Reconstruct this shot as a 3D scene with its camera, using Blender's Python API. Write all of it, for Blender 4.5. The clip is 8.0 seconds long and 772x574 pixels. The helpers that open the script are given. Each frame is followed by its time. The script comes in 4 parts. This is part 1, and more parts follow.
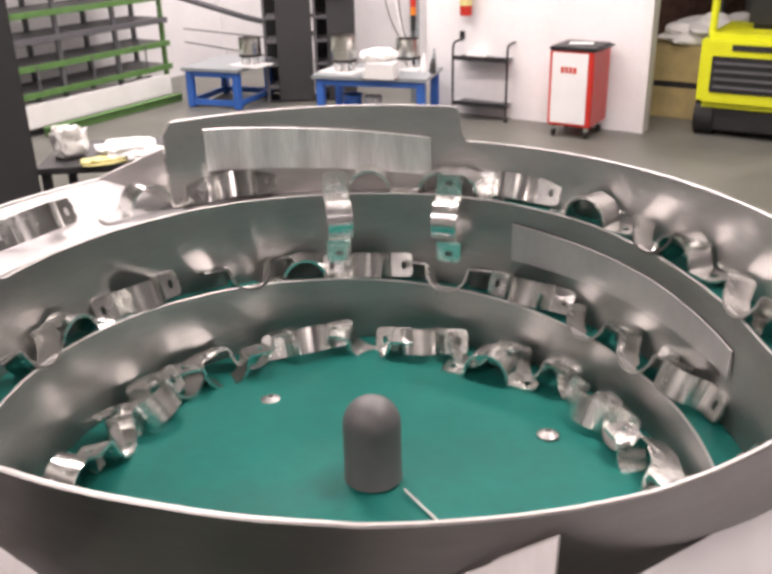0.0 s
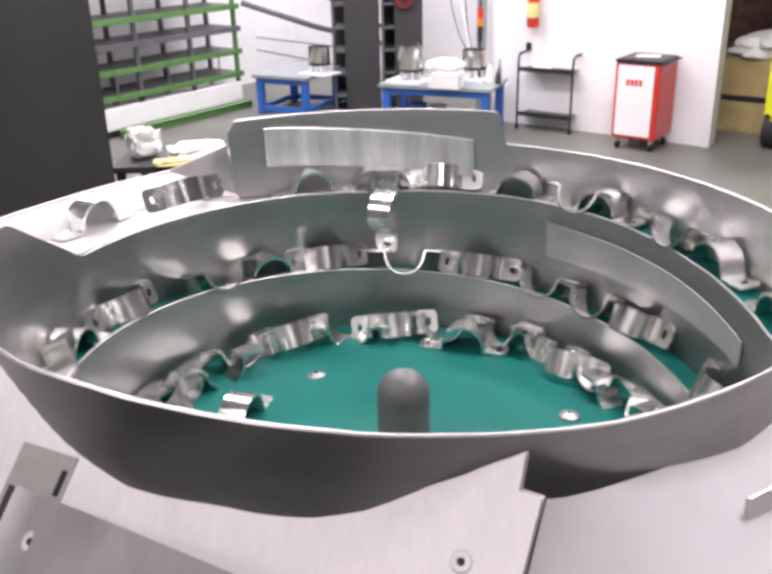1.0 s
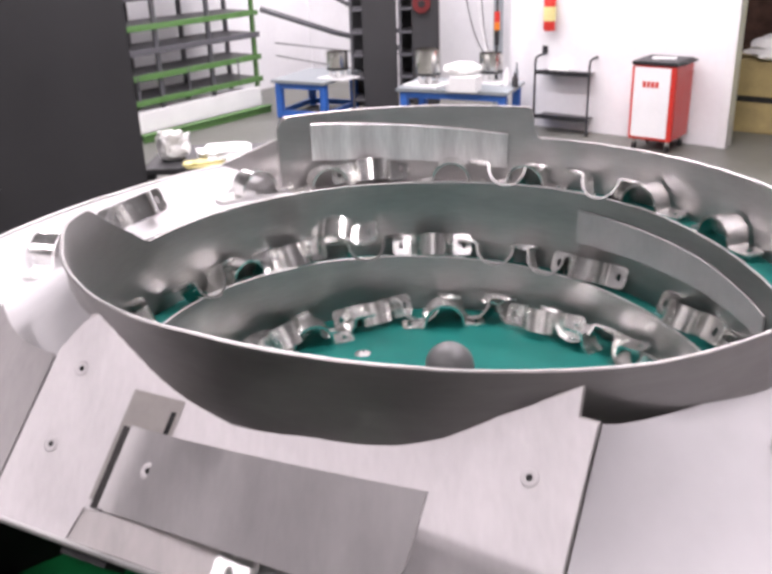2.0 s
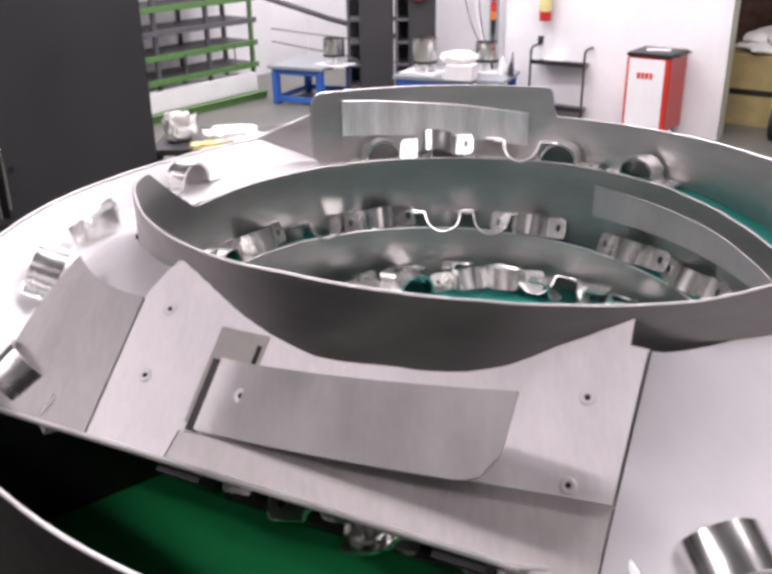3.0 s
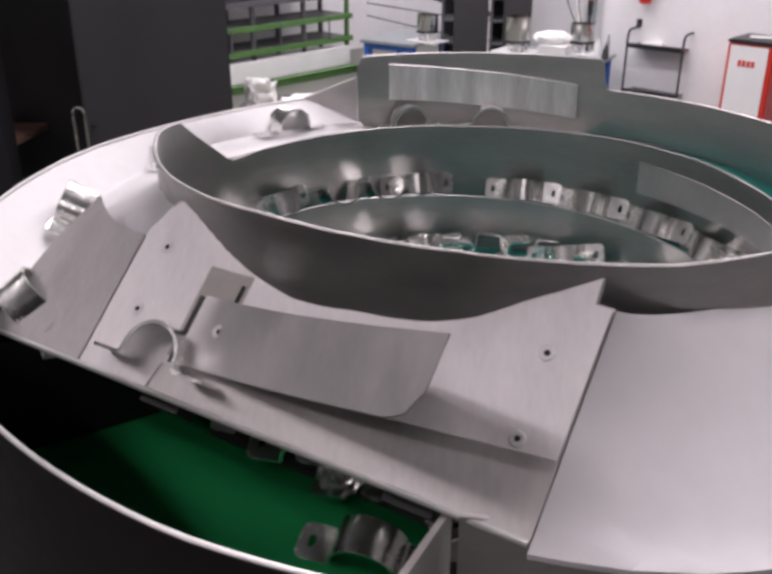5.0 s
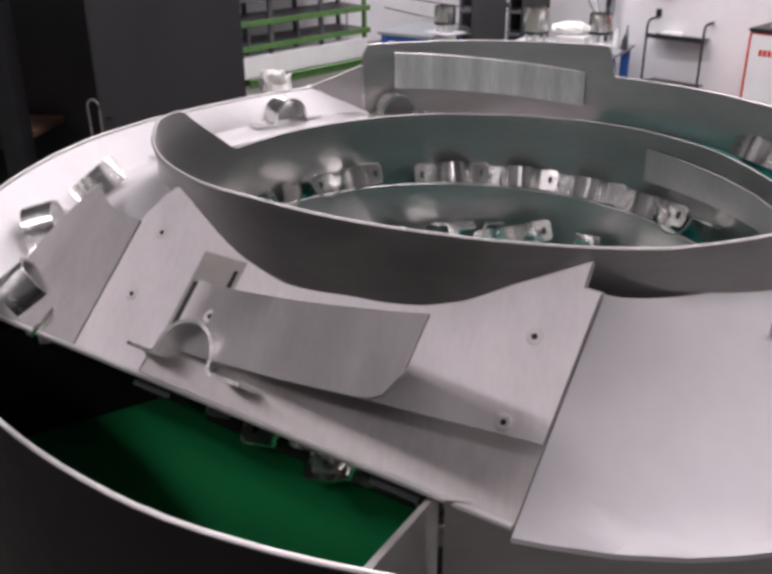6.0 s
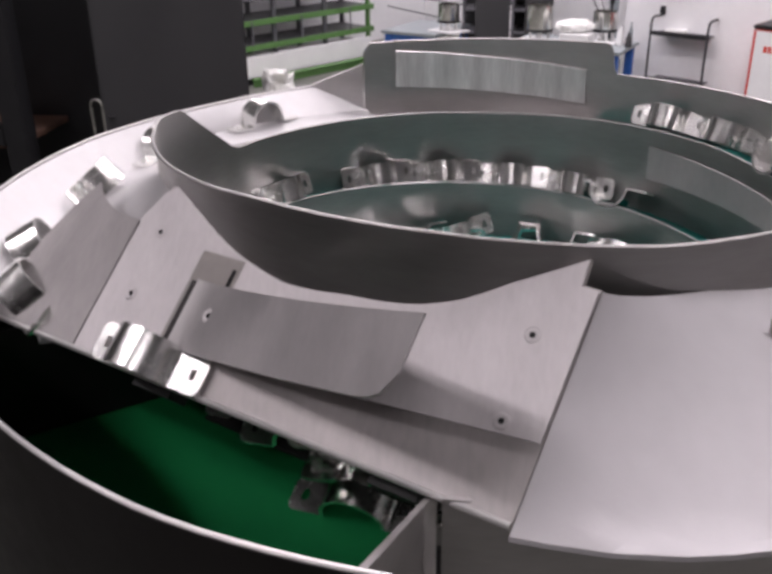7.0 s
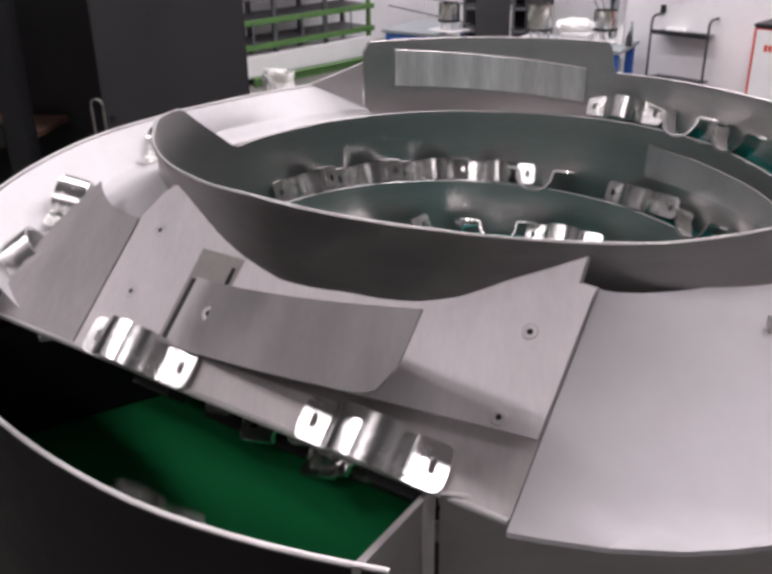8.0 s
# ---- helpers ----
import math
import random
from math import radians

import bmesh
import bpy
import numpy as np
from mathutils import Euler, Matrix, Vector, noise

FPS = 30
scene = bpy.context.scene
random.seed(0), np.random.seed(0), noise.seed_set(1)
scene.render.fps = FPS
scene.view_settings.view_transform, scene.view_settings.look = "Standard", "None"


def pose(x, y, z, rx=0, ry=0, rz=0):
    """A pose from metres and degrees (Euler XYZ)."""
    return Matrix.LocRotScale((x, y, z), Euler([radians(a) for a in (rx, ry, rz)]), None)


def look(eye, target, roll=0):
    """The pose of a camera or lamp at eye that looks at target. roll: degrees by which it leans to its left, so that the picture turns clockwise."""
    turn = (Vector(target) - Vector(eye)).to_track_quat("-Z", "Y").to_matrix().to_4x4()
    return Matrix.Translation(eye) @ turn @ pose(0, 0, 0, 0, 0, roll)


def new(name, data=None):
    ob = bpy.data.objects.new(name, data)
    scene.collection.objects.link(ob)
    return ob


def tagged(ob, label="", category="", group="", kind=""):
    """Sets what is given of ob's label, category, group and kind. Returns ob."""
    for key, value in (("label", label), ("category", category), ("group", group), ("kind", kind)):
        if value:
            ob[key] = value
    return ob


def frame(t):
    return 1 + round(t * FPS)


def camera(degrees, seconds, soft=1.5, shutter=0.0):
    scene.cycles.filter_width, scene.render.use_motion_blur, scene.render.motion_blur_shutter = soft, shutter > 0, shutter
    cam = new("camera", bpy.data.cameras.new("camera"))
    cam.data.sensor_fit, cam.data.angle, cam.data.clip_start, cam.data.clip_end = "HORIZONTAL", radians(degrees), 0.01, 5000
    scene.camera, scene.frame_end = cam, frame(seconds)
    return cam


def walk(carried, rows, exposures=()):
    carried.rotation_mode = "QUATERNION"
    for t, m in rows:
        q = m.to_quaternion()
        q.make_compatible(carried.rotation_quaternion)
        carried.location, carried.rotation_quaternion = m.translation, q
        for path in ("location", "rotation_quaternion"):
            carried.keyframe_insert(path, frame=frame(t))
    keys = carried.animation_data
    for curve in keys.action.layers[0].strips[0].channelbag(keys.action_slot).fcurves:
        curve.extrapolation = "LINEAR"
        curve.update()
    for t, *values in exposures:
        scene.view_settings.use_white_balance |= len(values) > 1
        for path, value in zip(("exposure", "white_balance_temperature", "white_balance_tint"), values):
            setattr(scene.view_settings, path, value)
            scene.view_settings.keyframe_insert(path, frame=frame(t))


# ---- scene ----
cam = camera(47.2, 8.0, soft=3.6, shutter=0.3)
Z0 = 1.445          # height of the bowl's floor over the workshop floor
PATH = [
    (0, (-0.0472, -0.9088, 0.6552), (0.0905, 0.9159, -0.1519), -1.41),
    (0.5, (-0.0296, -0.9658, 0.6613), (0.047, 0.8659, -0.138), -1.44),
    (1, (-0.0183, -1.0275, 0.6682), (-0.0212, 0.8125, -0.1157), -1.35),
    (1.5, (-0.0302, -1.0813, 0.6742), (-0.0659, 0.7654, -0.0928), -1.99),
    (3, (-0.144, -1.2329, 0.6742), (-0.1486, 0.6025, -0.1204), -0.87),
    (3.5, (-0.1507, -1.2695, 0.6688), (-0.134, 0.563, -0.1323), 0.06),
    (4, (-0.1384, -1.2634, 0.6576), (-0.1585, 0.5627, -0.1578), 0.09),
    (4.5, (-0.0733, -1.2441, 0.654), (-0.1814, 0.5754, -0.1694), 0.66),
    (5, (-0.0388, -1.2453, 0.6475), (-0.2389, 0.5615, -0.1863), 0.23),
    (6.5, (-0.0056, -1.2415, 0.6375), (-0.2536, 0.5519, -0.2124), -0.46),
    (7, (-0.0047, -1.2408, 0.6379), (-0.2596, 0.5515, -0.2122), -0.69),
    (7.5, (-0.0027, -1.2411, 0.6369), (-0.2615, 0.5504, -0.2139), -0.8),
    (8, (-0.0015, -1.2446, 0.6376), (-0.2588, 0.5469, -0.2135), -0.8),
]
EXPOSURES = [(0, 0.12, 7100, 24), (0.2, 0.12, 6500, 19), (1.0, 0.3, 6450, 22), (1.5, 0.28, 6450, 24), (3.0, 0.1, 6450, 25), (4.0, -0.32, 6450, 24), (4.5, -0.46, 6450, 24), (6.5, -0.5, 6450, 24), (8.0, -0.5, 6450, 24)]
UP = Vector((0, 0, Z0))
walk(cam, [(t, look(Vector(eye) + UP, Vector(target) + UP, roll)) for t, eye, target, roll in PATH], EXPOSURES)

# ---- light: unseen strip lights under the workshop's ceiling, some added as fill ----
world = bpy.data.worlds.new("world")
scene.world = world
world.use_nodes = True
world.node_tree.nodes["Background"].inputs[0].default_value = (0.5, 0.5, 0.52, 1)
world.node_tree.nodes["Background"].inputs[1].default_value = 0.02
LIGHT_POWER = 84.0
CEILING_Z = 4.6
ROOM_TURN = -37.0


def room(u, v, z=0.0):
    """Place from the room's own axes: u along the back wall, v towards it."""
    a = radians(ROOM_TURN)
    return Vector((2.13 + u * math.cos(a) - v * math.sin(a), 7.78 + u * math.sin(a) + v * math.cos(a), z))


# ---- materials ----
def material(name, color, rough=0.5, metal=0.0, vary=0.12, scale=6.0, bump=0.0, bump_scale=80.0, stretch=(1, 1, 1),
             rough_vary=0.1, coat=0.0, stain=None, random=0.0, dent=0.0):
    m = bpy.data.materials.new(name)
    m.use_nodes = True
    nt = m.node_tree
    b = nt.nodes["Principled BSDF"]
    b.inputs["Metallic"].default_value = metal
    b.inputs["Coat Weight"].default_value = coat
    tc = nt.nodes.new("ShaderNodeTexCoord")
    mp = nt.nodes.new("ShaderNodeMapping")
    mp.inputs["Scale"].default_value = stretch
    nt.links.new(tc.outputs["Object"], mp.inputs["Vector"])
    n1 = nt.nodes.new("ShaderNodeTexNoise")
    n1.inputs["Scale"].default_value, n1.inputs["Detail"].default_value = scale, 6
    n2 = nt.nodes.new("ShaderNodeTexNoise")
    n2.inputs["Scale"].default_value, n2.inputs["Detail"].default_value = scale * 9, 4
    for n in (n1, n2):
        nt.links.new(mp.outputs["Vector"], n.inputs["Vector"])
    mix = nt.nodes.new("ShaderNodeMath")
    mix.operation = "ADD"
    half = nt.nodes.new("ShaderNodeMath")
    half.operation = "MULTIPLY"
    half.inputs[1].default_value = 0.45
    nt.links.new(n2.outputs["Fac"], half.inputs[0])
    nt.links.new(n1.outputs["Fac"], mix.inputs[0])
    nt.links.new(half.outputs[0], mix.inputs[1])
    ramp = nt.nodes.new("ShaderNodeValToRGB")
    lo, hi = ramp.color_ramp.elements
    lo.position, hi.position = 0.42, 1.02
    dark = stain if stain else [c * (1 - vary * 1.6) for c in color]
    lo.color = (*dark, 1)
    hi.color = (*[min(1, c * (1 + vary)) for c in color], 1)
    nt.links.new(mix.outputs[0], ramp.inputs["Fac"])
    out = ramp.outputs["Color"]
    if random:
        info = nt.nodes.new("ShaderNodeObjectInfo")
        hsv = nt.nodes.new("ShaderNodeHueSaturation")
        mr = nt.nodes.new("ShaderNodeMapRange")
        mr.inputs["To Min"].default_value, mr.inputs["To Max"].default_value = 1 - random, 1 + random
        nt.links.new(info.outputs["Random"], mr.inputs["Value"])
        nt.links.new(mr.outputs["Result"], hsv.inputs["Value"])
        nt.links.new(out, hsv.inputs["Color"])
        out = hsv.outputs["Color"]
    nt.links.new(out, b.inputs["Base Color"])
    rr = nt.nodes.new("ShaderNodeMapRange")
    rr.inputs["From Min"].default_value, rr.inputs["From Max"].default_value = 0.4, 1.0
    rr.inputs["To Min"].default_value, rr.inputs["To Max"].default_value = max(0.02, rough - rough_vary), min(1, rough + rough_vary)
    nt.links.new(mix.outputs[0], rr.inputs["Value"])
    nt.links.new(rr.outputs["Result"], b.inputs["Roughness"])
    if bump:
        n3 = nt.nodes.new("ShaderNodeTexNoise")
        n3.inputs["Scale"].default_value, n3.inputs["Detail"].default_value = bump_scale, 3
        nt.links.new(mp.outputs["Vector"], n3.inputs["Vector"])
        bp = nt.nodes.new("ShaderNodeBump")
        bp.inputs["Strength"].default_value, bp.inputs["Distance"].default_value = bump, 0.002
        nt.links.new(n3.outputs["Fac"], bp.inputs["Height"])
        nt.links.new(bp.outputs["Normal"], b.inputs["Normal"])
        if dent:
            n4 = nt.nodes.new("ShaderNodeTexNoise")
            n4.inputs["Scale"].default_value, n4.inputs["Detail"].default_value = 11, 2
            nt.links.new(tc.outputs["Object"], n4.inputs["Vector"])
            b2 = nt.nodes.new("ShaderNodeBump")
            b2.inputs["Strength"].default_value, b2.inputs["Distance"].default_value = dent, 0.02
            nt.links.new(n4.outputs["Fac"], b2.inputs["Height"])
            nt.links.new(b2.outputs["Normal"], bp.inputs["Normal"])
    return m


def glow(name, color, strength):
    m = bpy.data.materials.new(name)
    m.use_nodes = True
    b = m.node_tree.nodes["Principled BSDF"]
    b.inputs["Base Color"].default_value = (*color, 1)
    b.inputs["Emission Color"].default_value = (*color, 1)
    b.inputs["Emission Strength"].default_value = strength
    return m


STEEL = material("brushed_stainless", (0.56, 0.54, 0.535), 0.42, 1.0, 0.10, 5, 0.02, 70, (1, 1, 5), 0.04)
# Darker copy of the brushed steel; the bowl's dim reflections are in its colour.
STEEL_WALL_DIM = material("dimmed_stainless_wall", (0.36, 0.35, 0.343), 0.45, 1.0, 0.10, 4, 0.02, 70, (1, 1, 5), 0.04)
STEEL_BRIGHT = material("blasted_stainless", (0.56, 0.55, 0.555), 0.5, 0.4, 0.07, 4, 0.05, 300, rough_vary=0.06, dent=0.1)
STEEL_PLATE = material("ground_stainless_plate", (0.60, 0.572, 0.575), 0.52, 0.35, 0.10, 7, 0.05, 90, (3, 1, 1), 0.08, dent=0.1)
STEEL_DISH = material("bead_blasted_dish", (0.555, 0.538, 0.55), 0.62, 0.15, 0.08, 3, 0.05, 260, rough_vary=0.08, dent=0.1)
# Darker than the ground plate steel.
STEEL_SLIDE = material("darker_stainless_cover", (0.39, 0.37, 0.366), 0.55, 0.4, 0.14, 6, 0.05, 90, (3, 1, 1), 0.10, dent=0.08)
# The dark floor's reflection is put into this strip's colour.
STEEL_STRIP = material("dimmed_stainless_strip", (0.49, 0.462, 0.452), 0.54, 0.38, 0.14, 6, 0.05, 90, (3, 1, 1), 0.08, dent=0.08)
STEEL_FOOT = material("browned_steel_foot", (0.36, 0.335, 0.315), 0.6, 0.2, 0.14, 9, 0.05, 90)
STEEL_SPRUNG = material("sprung_stainless_strip", (0.44, 0.422, 0.42), 0.45, 0.55, 0.10, 7, 0.05, 90, (3, 1, 1), 0.08)
# Pale tone and upright streaks put bright reflections into the panel's colour.
STEEL_PANEL = material("polished_patch_with_glints", (0.84, 0.82, 0.81), 0.40, 0.55, 0.22, 9, 0.03, 60, (3, 3, 0.4), 0.12)
# Same steel as the other walls, with shade put into its colour.
STEEL_SHADE = material("steel_with_shade", (0.045, 0.042, 0.042), 0.55, 1.0, 0.15, 6, 0.05, 80)
STEEL_EDGE = material("cut_steel_edge", (0.60, 0.59, 0.58), 0.45, 0.6, 0.08, 9)
# Steel with shade put into its colour, dimming lamp glare on the floor bolts.
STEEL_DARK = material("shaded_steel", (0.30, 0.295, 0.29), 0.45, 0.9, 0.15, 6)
ZINC = material("bright_zinc", (0.90, 0.90, 0.88), 0.23, 1.0, 0.10, 30, 0.05, 120, rough_vary=0.08, random=0.12)
TEAL = material("teal_polyurethane_lining", (0.001, 0.128, 0.108), 0.55, 0.0, 0.16, 5, 0.10, 120, rough_vary=0.10)
GREEN = material("green_polyurethane_lining", (0.002, 0.165, 0.048), 0.55, 0.0, 0.12, 6, 0.08, 150)
for lining in (TEAL, GREEN):
    lining.node_tree.nodes["Principled BSDF"].inputs["Specular IOR Level"].default_value = 0.16
POST = material("grey_plastic_dome", (0.10, 0.10, 0.10), 0.48, 0.0, 0.10, 18, 0.05, 200)
RUBBER = material("black_rubber", (0.012, 0.012, 0.012), 0.7, 0.0, 0.2, 30)
CONCRETE = material("worn_concrete_floor", (0.145, 0.148, 0.132), 0.42, 0.0, 0.18, 1.3, 0.15, 40, rough_vary=0.14)
WHITE_WALL = material("white_wall_paint", (0.80, 0.80, 0.81), 0.7, 0.0, 0.04, 2, 0.08, 60)
HALL_WALL = material("unseen_hall_grey", (0.38, 0.38, 0.385), 0.7, 0.0, 0.08, 2, 0.08, 60)
CEILING = material("ceiling_paint", (0.36, 0.36, 0.36), 0.8, 0.0, 0.06, 2)
DARK_PAINT = material("anthracite_paint", (0.036, 0.036, 0.038), 0.6, 0.0, 0.12, 3, 0.04, 90)
BLACK_PAINT = material("black_frame_paint", (0.018, 0.018, 0.02), 0.45, 0.0, 0.15, 8)
SHELF_GREEN = material("green_shelf_paint", (0.085, 0.20, 0.055), 0.5, 0.0, 0.15, 8, 0.03, 60)
SHELF_GREY = material("grey_shelf_paint", (0.10, 0.10, 0.11), 0.5, 0.0, 0.12, 6)
BLUE = material("blue_bench_paint", (0.03, 0.14, 0.50), 0.42, 0.0, 0.10, 9)
RED = material("red_cabinet_paint", (0.60, 0.035, 0.022), 0.35, 0.0, 0.06, 6)
ORANGE = material("orange_lens_plastic", (0.75, 0.22, 0.02), 0.35, 0.0, 0.05, 6)
DARK_RED = material("dark_red_plastic", (0.16, 0.015, 0.015), 0.5, 0.0, 0.1, 9)
WHITE_SHEET = material("white_sheet_metal", (0.78, 0.78, 0.78), 0.4, 0.0, 0.04, 4)
YELLOW = material("yellow_truck_paint", (0.68, 0.72, 0.02), 0.38, 0.0, 0.06, 5)
CARD = material("tan_crate_board", (0.42, 0.33, 0.15), 0.8, 0.0, 0.15, 7, 0.1, 40)
FOAM = material("white_wrapping", (0.78, 0.78, 0.76), 0.5, 0.0, 0.10, 14, 0.3, 20)
PALE_YELLOW = material("pale_yellow_paper", (0.75, 0.68, 0.30), 0.7, 0.0, 0.1, 9)
TOP_GREY = material("bench_top_sheet", (0.32, 0.36, 0.38), 0.35, 0.3, 0.12, 9)
POLISHED = material("polished_steel", (0.68, 0.67, 0.64), 0.2, 1.0, 0.08, 9, stretch=(1, 1, 0.2))
BROWN = material("brown_scrap", (0.20, 0.11, 0.08), 0.7, 0.0, 0.3, 9)
LETTER_RED = material("red_lettering", (0.62, 0.05, 0.03), 0.5, 0.0, 0.03, 5)
LETTER_BLACK = material("black_lettering", (0.02, 0.02, 0.02), 0.5, 0.0, 0.03, 5)
TUBE = glow("strip_light_tube", (1.0, 0.98, 0.95), 14.0)


# ---- helpers for meshes ----
def finish(name, bm, mat, smooth=True):
    bmesh.ops.recalc_face_normals(bm, faces=bm.faces)
    me = bpy.data.meshes.new(name)
    bm.to_mesh(me)
    bm.free()
    for m in (mat if isinstance(mat, (list, tuple)) else (mat,)):
        me.materials.append(m)
    if smooth:
        me.shade_smooth()
        me.set_sharp_from_angle(angle=radians(32))
    return me


def part(name, bm, mat, parent, label="", smooth=True):
    ob = new(name, finish(name, bm, mat, smooth))
    ob.parent = parent
    if label:
        tagged(ob, label)
    return ob


def thing(name, label, category, at=(0, 0, 0), turn=0.0, group=""):
    ob = new(name)
    ob.matrix_basis = pose(at[0], at[1], at[2], 0, 0, turn)
    ob.empty_display_size = 0.05
    return tagged(ob, label, category, group)


def box(bm, x0, x1, y0, y1, z0, z1, bevel=0.004):
    r = bmesh.ops.create_cube(bm, size=1.0)
    for v in r["verts"]:
        v.co = Vector(((x0 + x1) / 2 + v.co.x * (x1 - x0), (y0 + y1) / 2 + v.co.y * (y1 - y0), (z0 + z1) / 2 + v.co.z * (z1 - z0)))
    if bevel:
        edges = list({e for v in r["verts"] for e in v.link_edges})
        bmesh.ops.bevel(bm, geom=edges, offset=min(bevel, 0.45 * min(abs(x1 - x0), abs(y1 - y0), abs(z1 - z0))), segments=2, affect="EDGES")
    return bm


def boxes(*rows, bevel=0.004):
    bm = bmesh.new()
    for r in rows:
        box(bm, *r, bevel=bevel)
    return bm


def lathe(bm, profile, n=32, center=(0, 0, 0)):
    rings = []
    for r, z in profile:
        if r < 1e-6:
            rings.append([bm.verts.new((center[0], center[1], center[2] + z))])
        else:
            rings.append([bm.verts.new((center[0] + r * math.cos(2 * math.pi * i / n), center[1] + r * math.sin(2 * math.pi * i / n), center[2] + z)) for i in range(n)])
    for a, b in zip(rings, rings[1:]):
        for i in range(n):
            q = [a[i % len(a)], a[(i + 1) % len(a)], b[(i + 1) % len(b)], b[i % len(b)]]
            q = list(dict.fromkeys(q))
            if len(q) > 2:
                bm.faces.new(q)
    return bm


def tube(bm, points, radius, n=10):
    """A round bar along a line of points."""
    pts = [Vector(p) for p in points]
    rings = []
    for i, p in enumerate(pts):
        d = (pts[min(i + 1, len(pts) - 1)] - pts[max(i - 1, 0)]).normalized()
        side = d.cross(Vector((0, 0, 1)))
        side = side.normalized() if side.length > 0.05 else Vector((1, 0, 0))
        up = side.cross(d).normalized()
        rings.append([bm.verts.new(p + radius * (math.cos(2 * math.pi * k / n) * side + math.sin(2 * math.pi * k / n) * up)) for k in range(n)])
    for a, b in zip(rings, rings[1:]):
        for k in range(n):
            bm.faces.new((a[k], a[(k + 1) % n], b[(k + 1) % n], b[k]))
    bm.faces.new(rings[0])
    bm.faces.new(rings[-1])
    return bm


# ---- the bowl's plan: an oval about its axis; angles run counter-clockwise from the right ----
CX, CY, KY = -0.02, 0.0, 1.07


def plan(deg, r, z):
    a = radians(deg)
    return Vector((CX + r * math.cos(a), CY + KY * r * math.sin(a), z))


def along(table):
    """A smooth function through a few (angle, value) pairs."""
    xs, ys = [p[0] for p in table], [p[1] for p in table]
    return lambda d: float(np.interp(d, xs, ys))


def wall_band(bm, d0, d1, r, bottom, top, thick=0.0045, step=2.0, lean=None):
    """An upright sheet bent round the bowl, its inner face at radius r, with a slightly rounded upper edge."""
    n = max(2, int(abs(d1 - d0) / step))
    rings = []
    for i in range(n + 1):
        d = d0 + (d1 - d0) * i / n
        rr = r(d) if callable(r) else r
        b, t = bottom(d), top(d)
        prof = [(rr, b), (rr, t - 0.0012), (rr + 0.0012, t), (rr + thick - 0.0012, t), (rr + thick, t - 0.0012), (rr + thick, b)]
        if lean:
            q = 0.085 * lean(d)
            prof = [(rr - q, b), (rr - q, t - 0.085)] + prof[1:5] + [(rr - q + thick, t - 0.085), (rr - q + thick, b)]
        rings.append([bm.verts.new(plan(d, q, z)) for q, z in prof])
    closed = abs(abs(d1 - d0) - 360) < 1e-6
    for a, b in zip(rings, rings[1:]):
        for k in range(len(a)):
            bm.faces.new((a[k], a[(k + 1) % len(a)], b[(k + 1) % len(a)], b[k]))
    if not closed:
        bm.faces.new(rings[0])
        bm.faces.new(rings[-1])
    return bm


def ring_sheet(bm, d0, d1, profile, thick=0.004, step=3.0):
    """A sheet swept round the bowl; profile(angle) gives its (radius, height) pairs."""
    n = max(2, int(abs(d1 - d0) / step))
    tops, lows = [], []
    for i in range(n + 1):
        d = d0 + (d1 - d0) * i / n
        pr = profile(d)
        tops.append([bm.verts.new(plan(d, r, z)) for r, z in pr])
        lows.append([bm.verts.new(plan(d, r, z - thick)) for r, z in pr])
    for i in range(n):
        for k in range(len(tops[0]) - 1):
            bm.faces.new((tops[i][k], tops[i][k + 1], tops[i + 1][k + 1], tops[i + 1][k]))
            bm.faces.new((lows[i][k], lows[i + 1][k], lows[i + 1][k + 1], lows[i][k + 1]))
        for k in (0, -1):
            bm.faces.new((tops[i][k], tops[i + 1][k], lows[i + 1][k], lows[i][k]))
    for i in (0, n):
        for k in range(len(tops[0]) - 1):
            bm.faces.new((tops[i][k], lows[i][k], lows[i][k + 1], tops[i][k + 1]))
    return bm


R_INNER, R_MAIN, R_OUTER = 0.42, 0.478, 0.54
inner_rim = along([(-200, 0.012), (-60, 0.022), (-9, 0.036), (17, 0.042), (54, 0.061), (95, 0.076), (123, 0.088), (160, 0.107), (230, 0.132), (300, 0.155)])
track_z = along([(-70, 0.129), (-3, 0.162), (10, 0.169), (22, 0.178), (38, 0.190), (58, 0.195), (92, 0.195), (110, 0.199), (118, 0.203), (180, 0.213)])
main_rim_far = along([(-58, 0.342), (-48, 0.334), (-35, 0.285), (-20, 0.215), (-9, 0.172), (-3, 0.169), (10, 0.177), (22, 0.186), (38, 0.198), (58, 0.203), (92, 0.202), (110, 0.206), (150, 0.211), (180, 0.213)])
# the raised near side of the main wall, from its slanted end on the left round to the right
near_rim = along([(176, 0.316), (190, 0.333), (215, 0.345), (228, 0.352), (243, 0.359), (255, 0.357), (266, 0.357), (274, 0.353), (288, 0.344), (302, 0.342)])


main_r = along([(-58, 0.499), (-20, 0.478), (165, 0.478), (185, 0.470), (200, 0.464), (215, 0.469), (235, 0.483), (255, 0.488), (268, 0.499), (302, 0.499)])


def main_rim(d):
    """Upper edge of the main wall, angle from -58 to 302."""
    if d < 159:
        return main_rim_far(d)
    if d < 176.5:
        return 0.212 + (0.314 - 0.212) * ((d - 159) / 17.5) ** 0.9
    return near_rim(d)


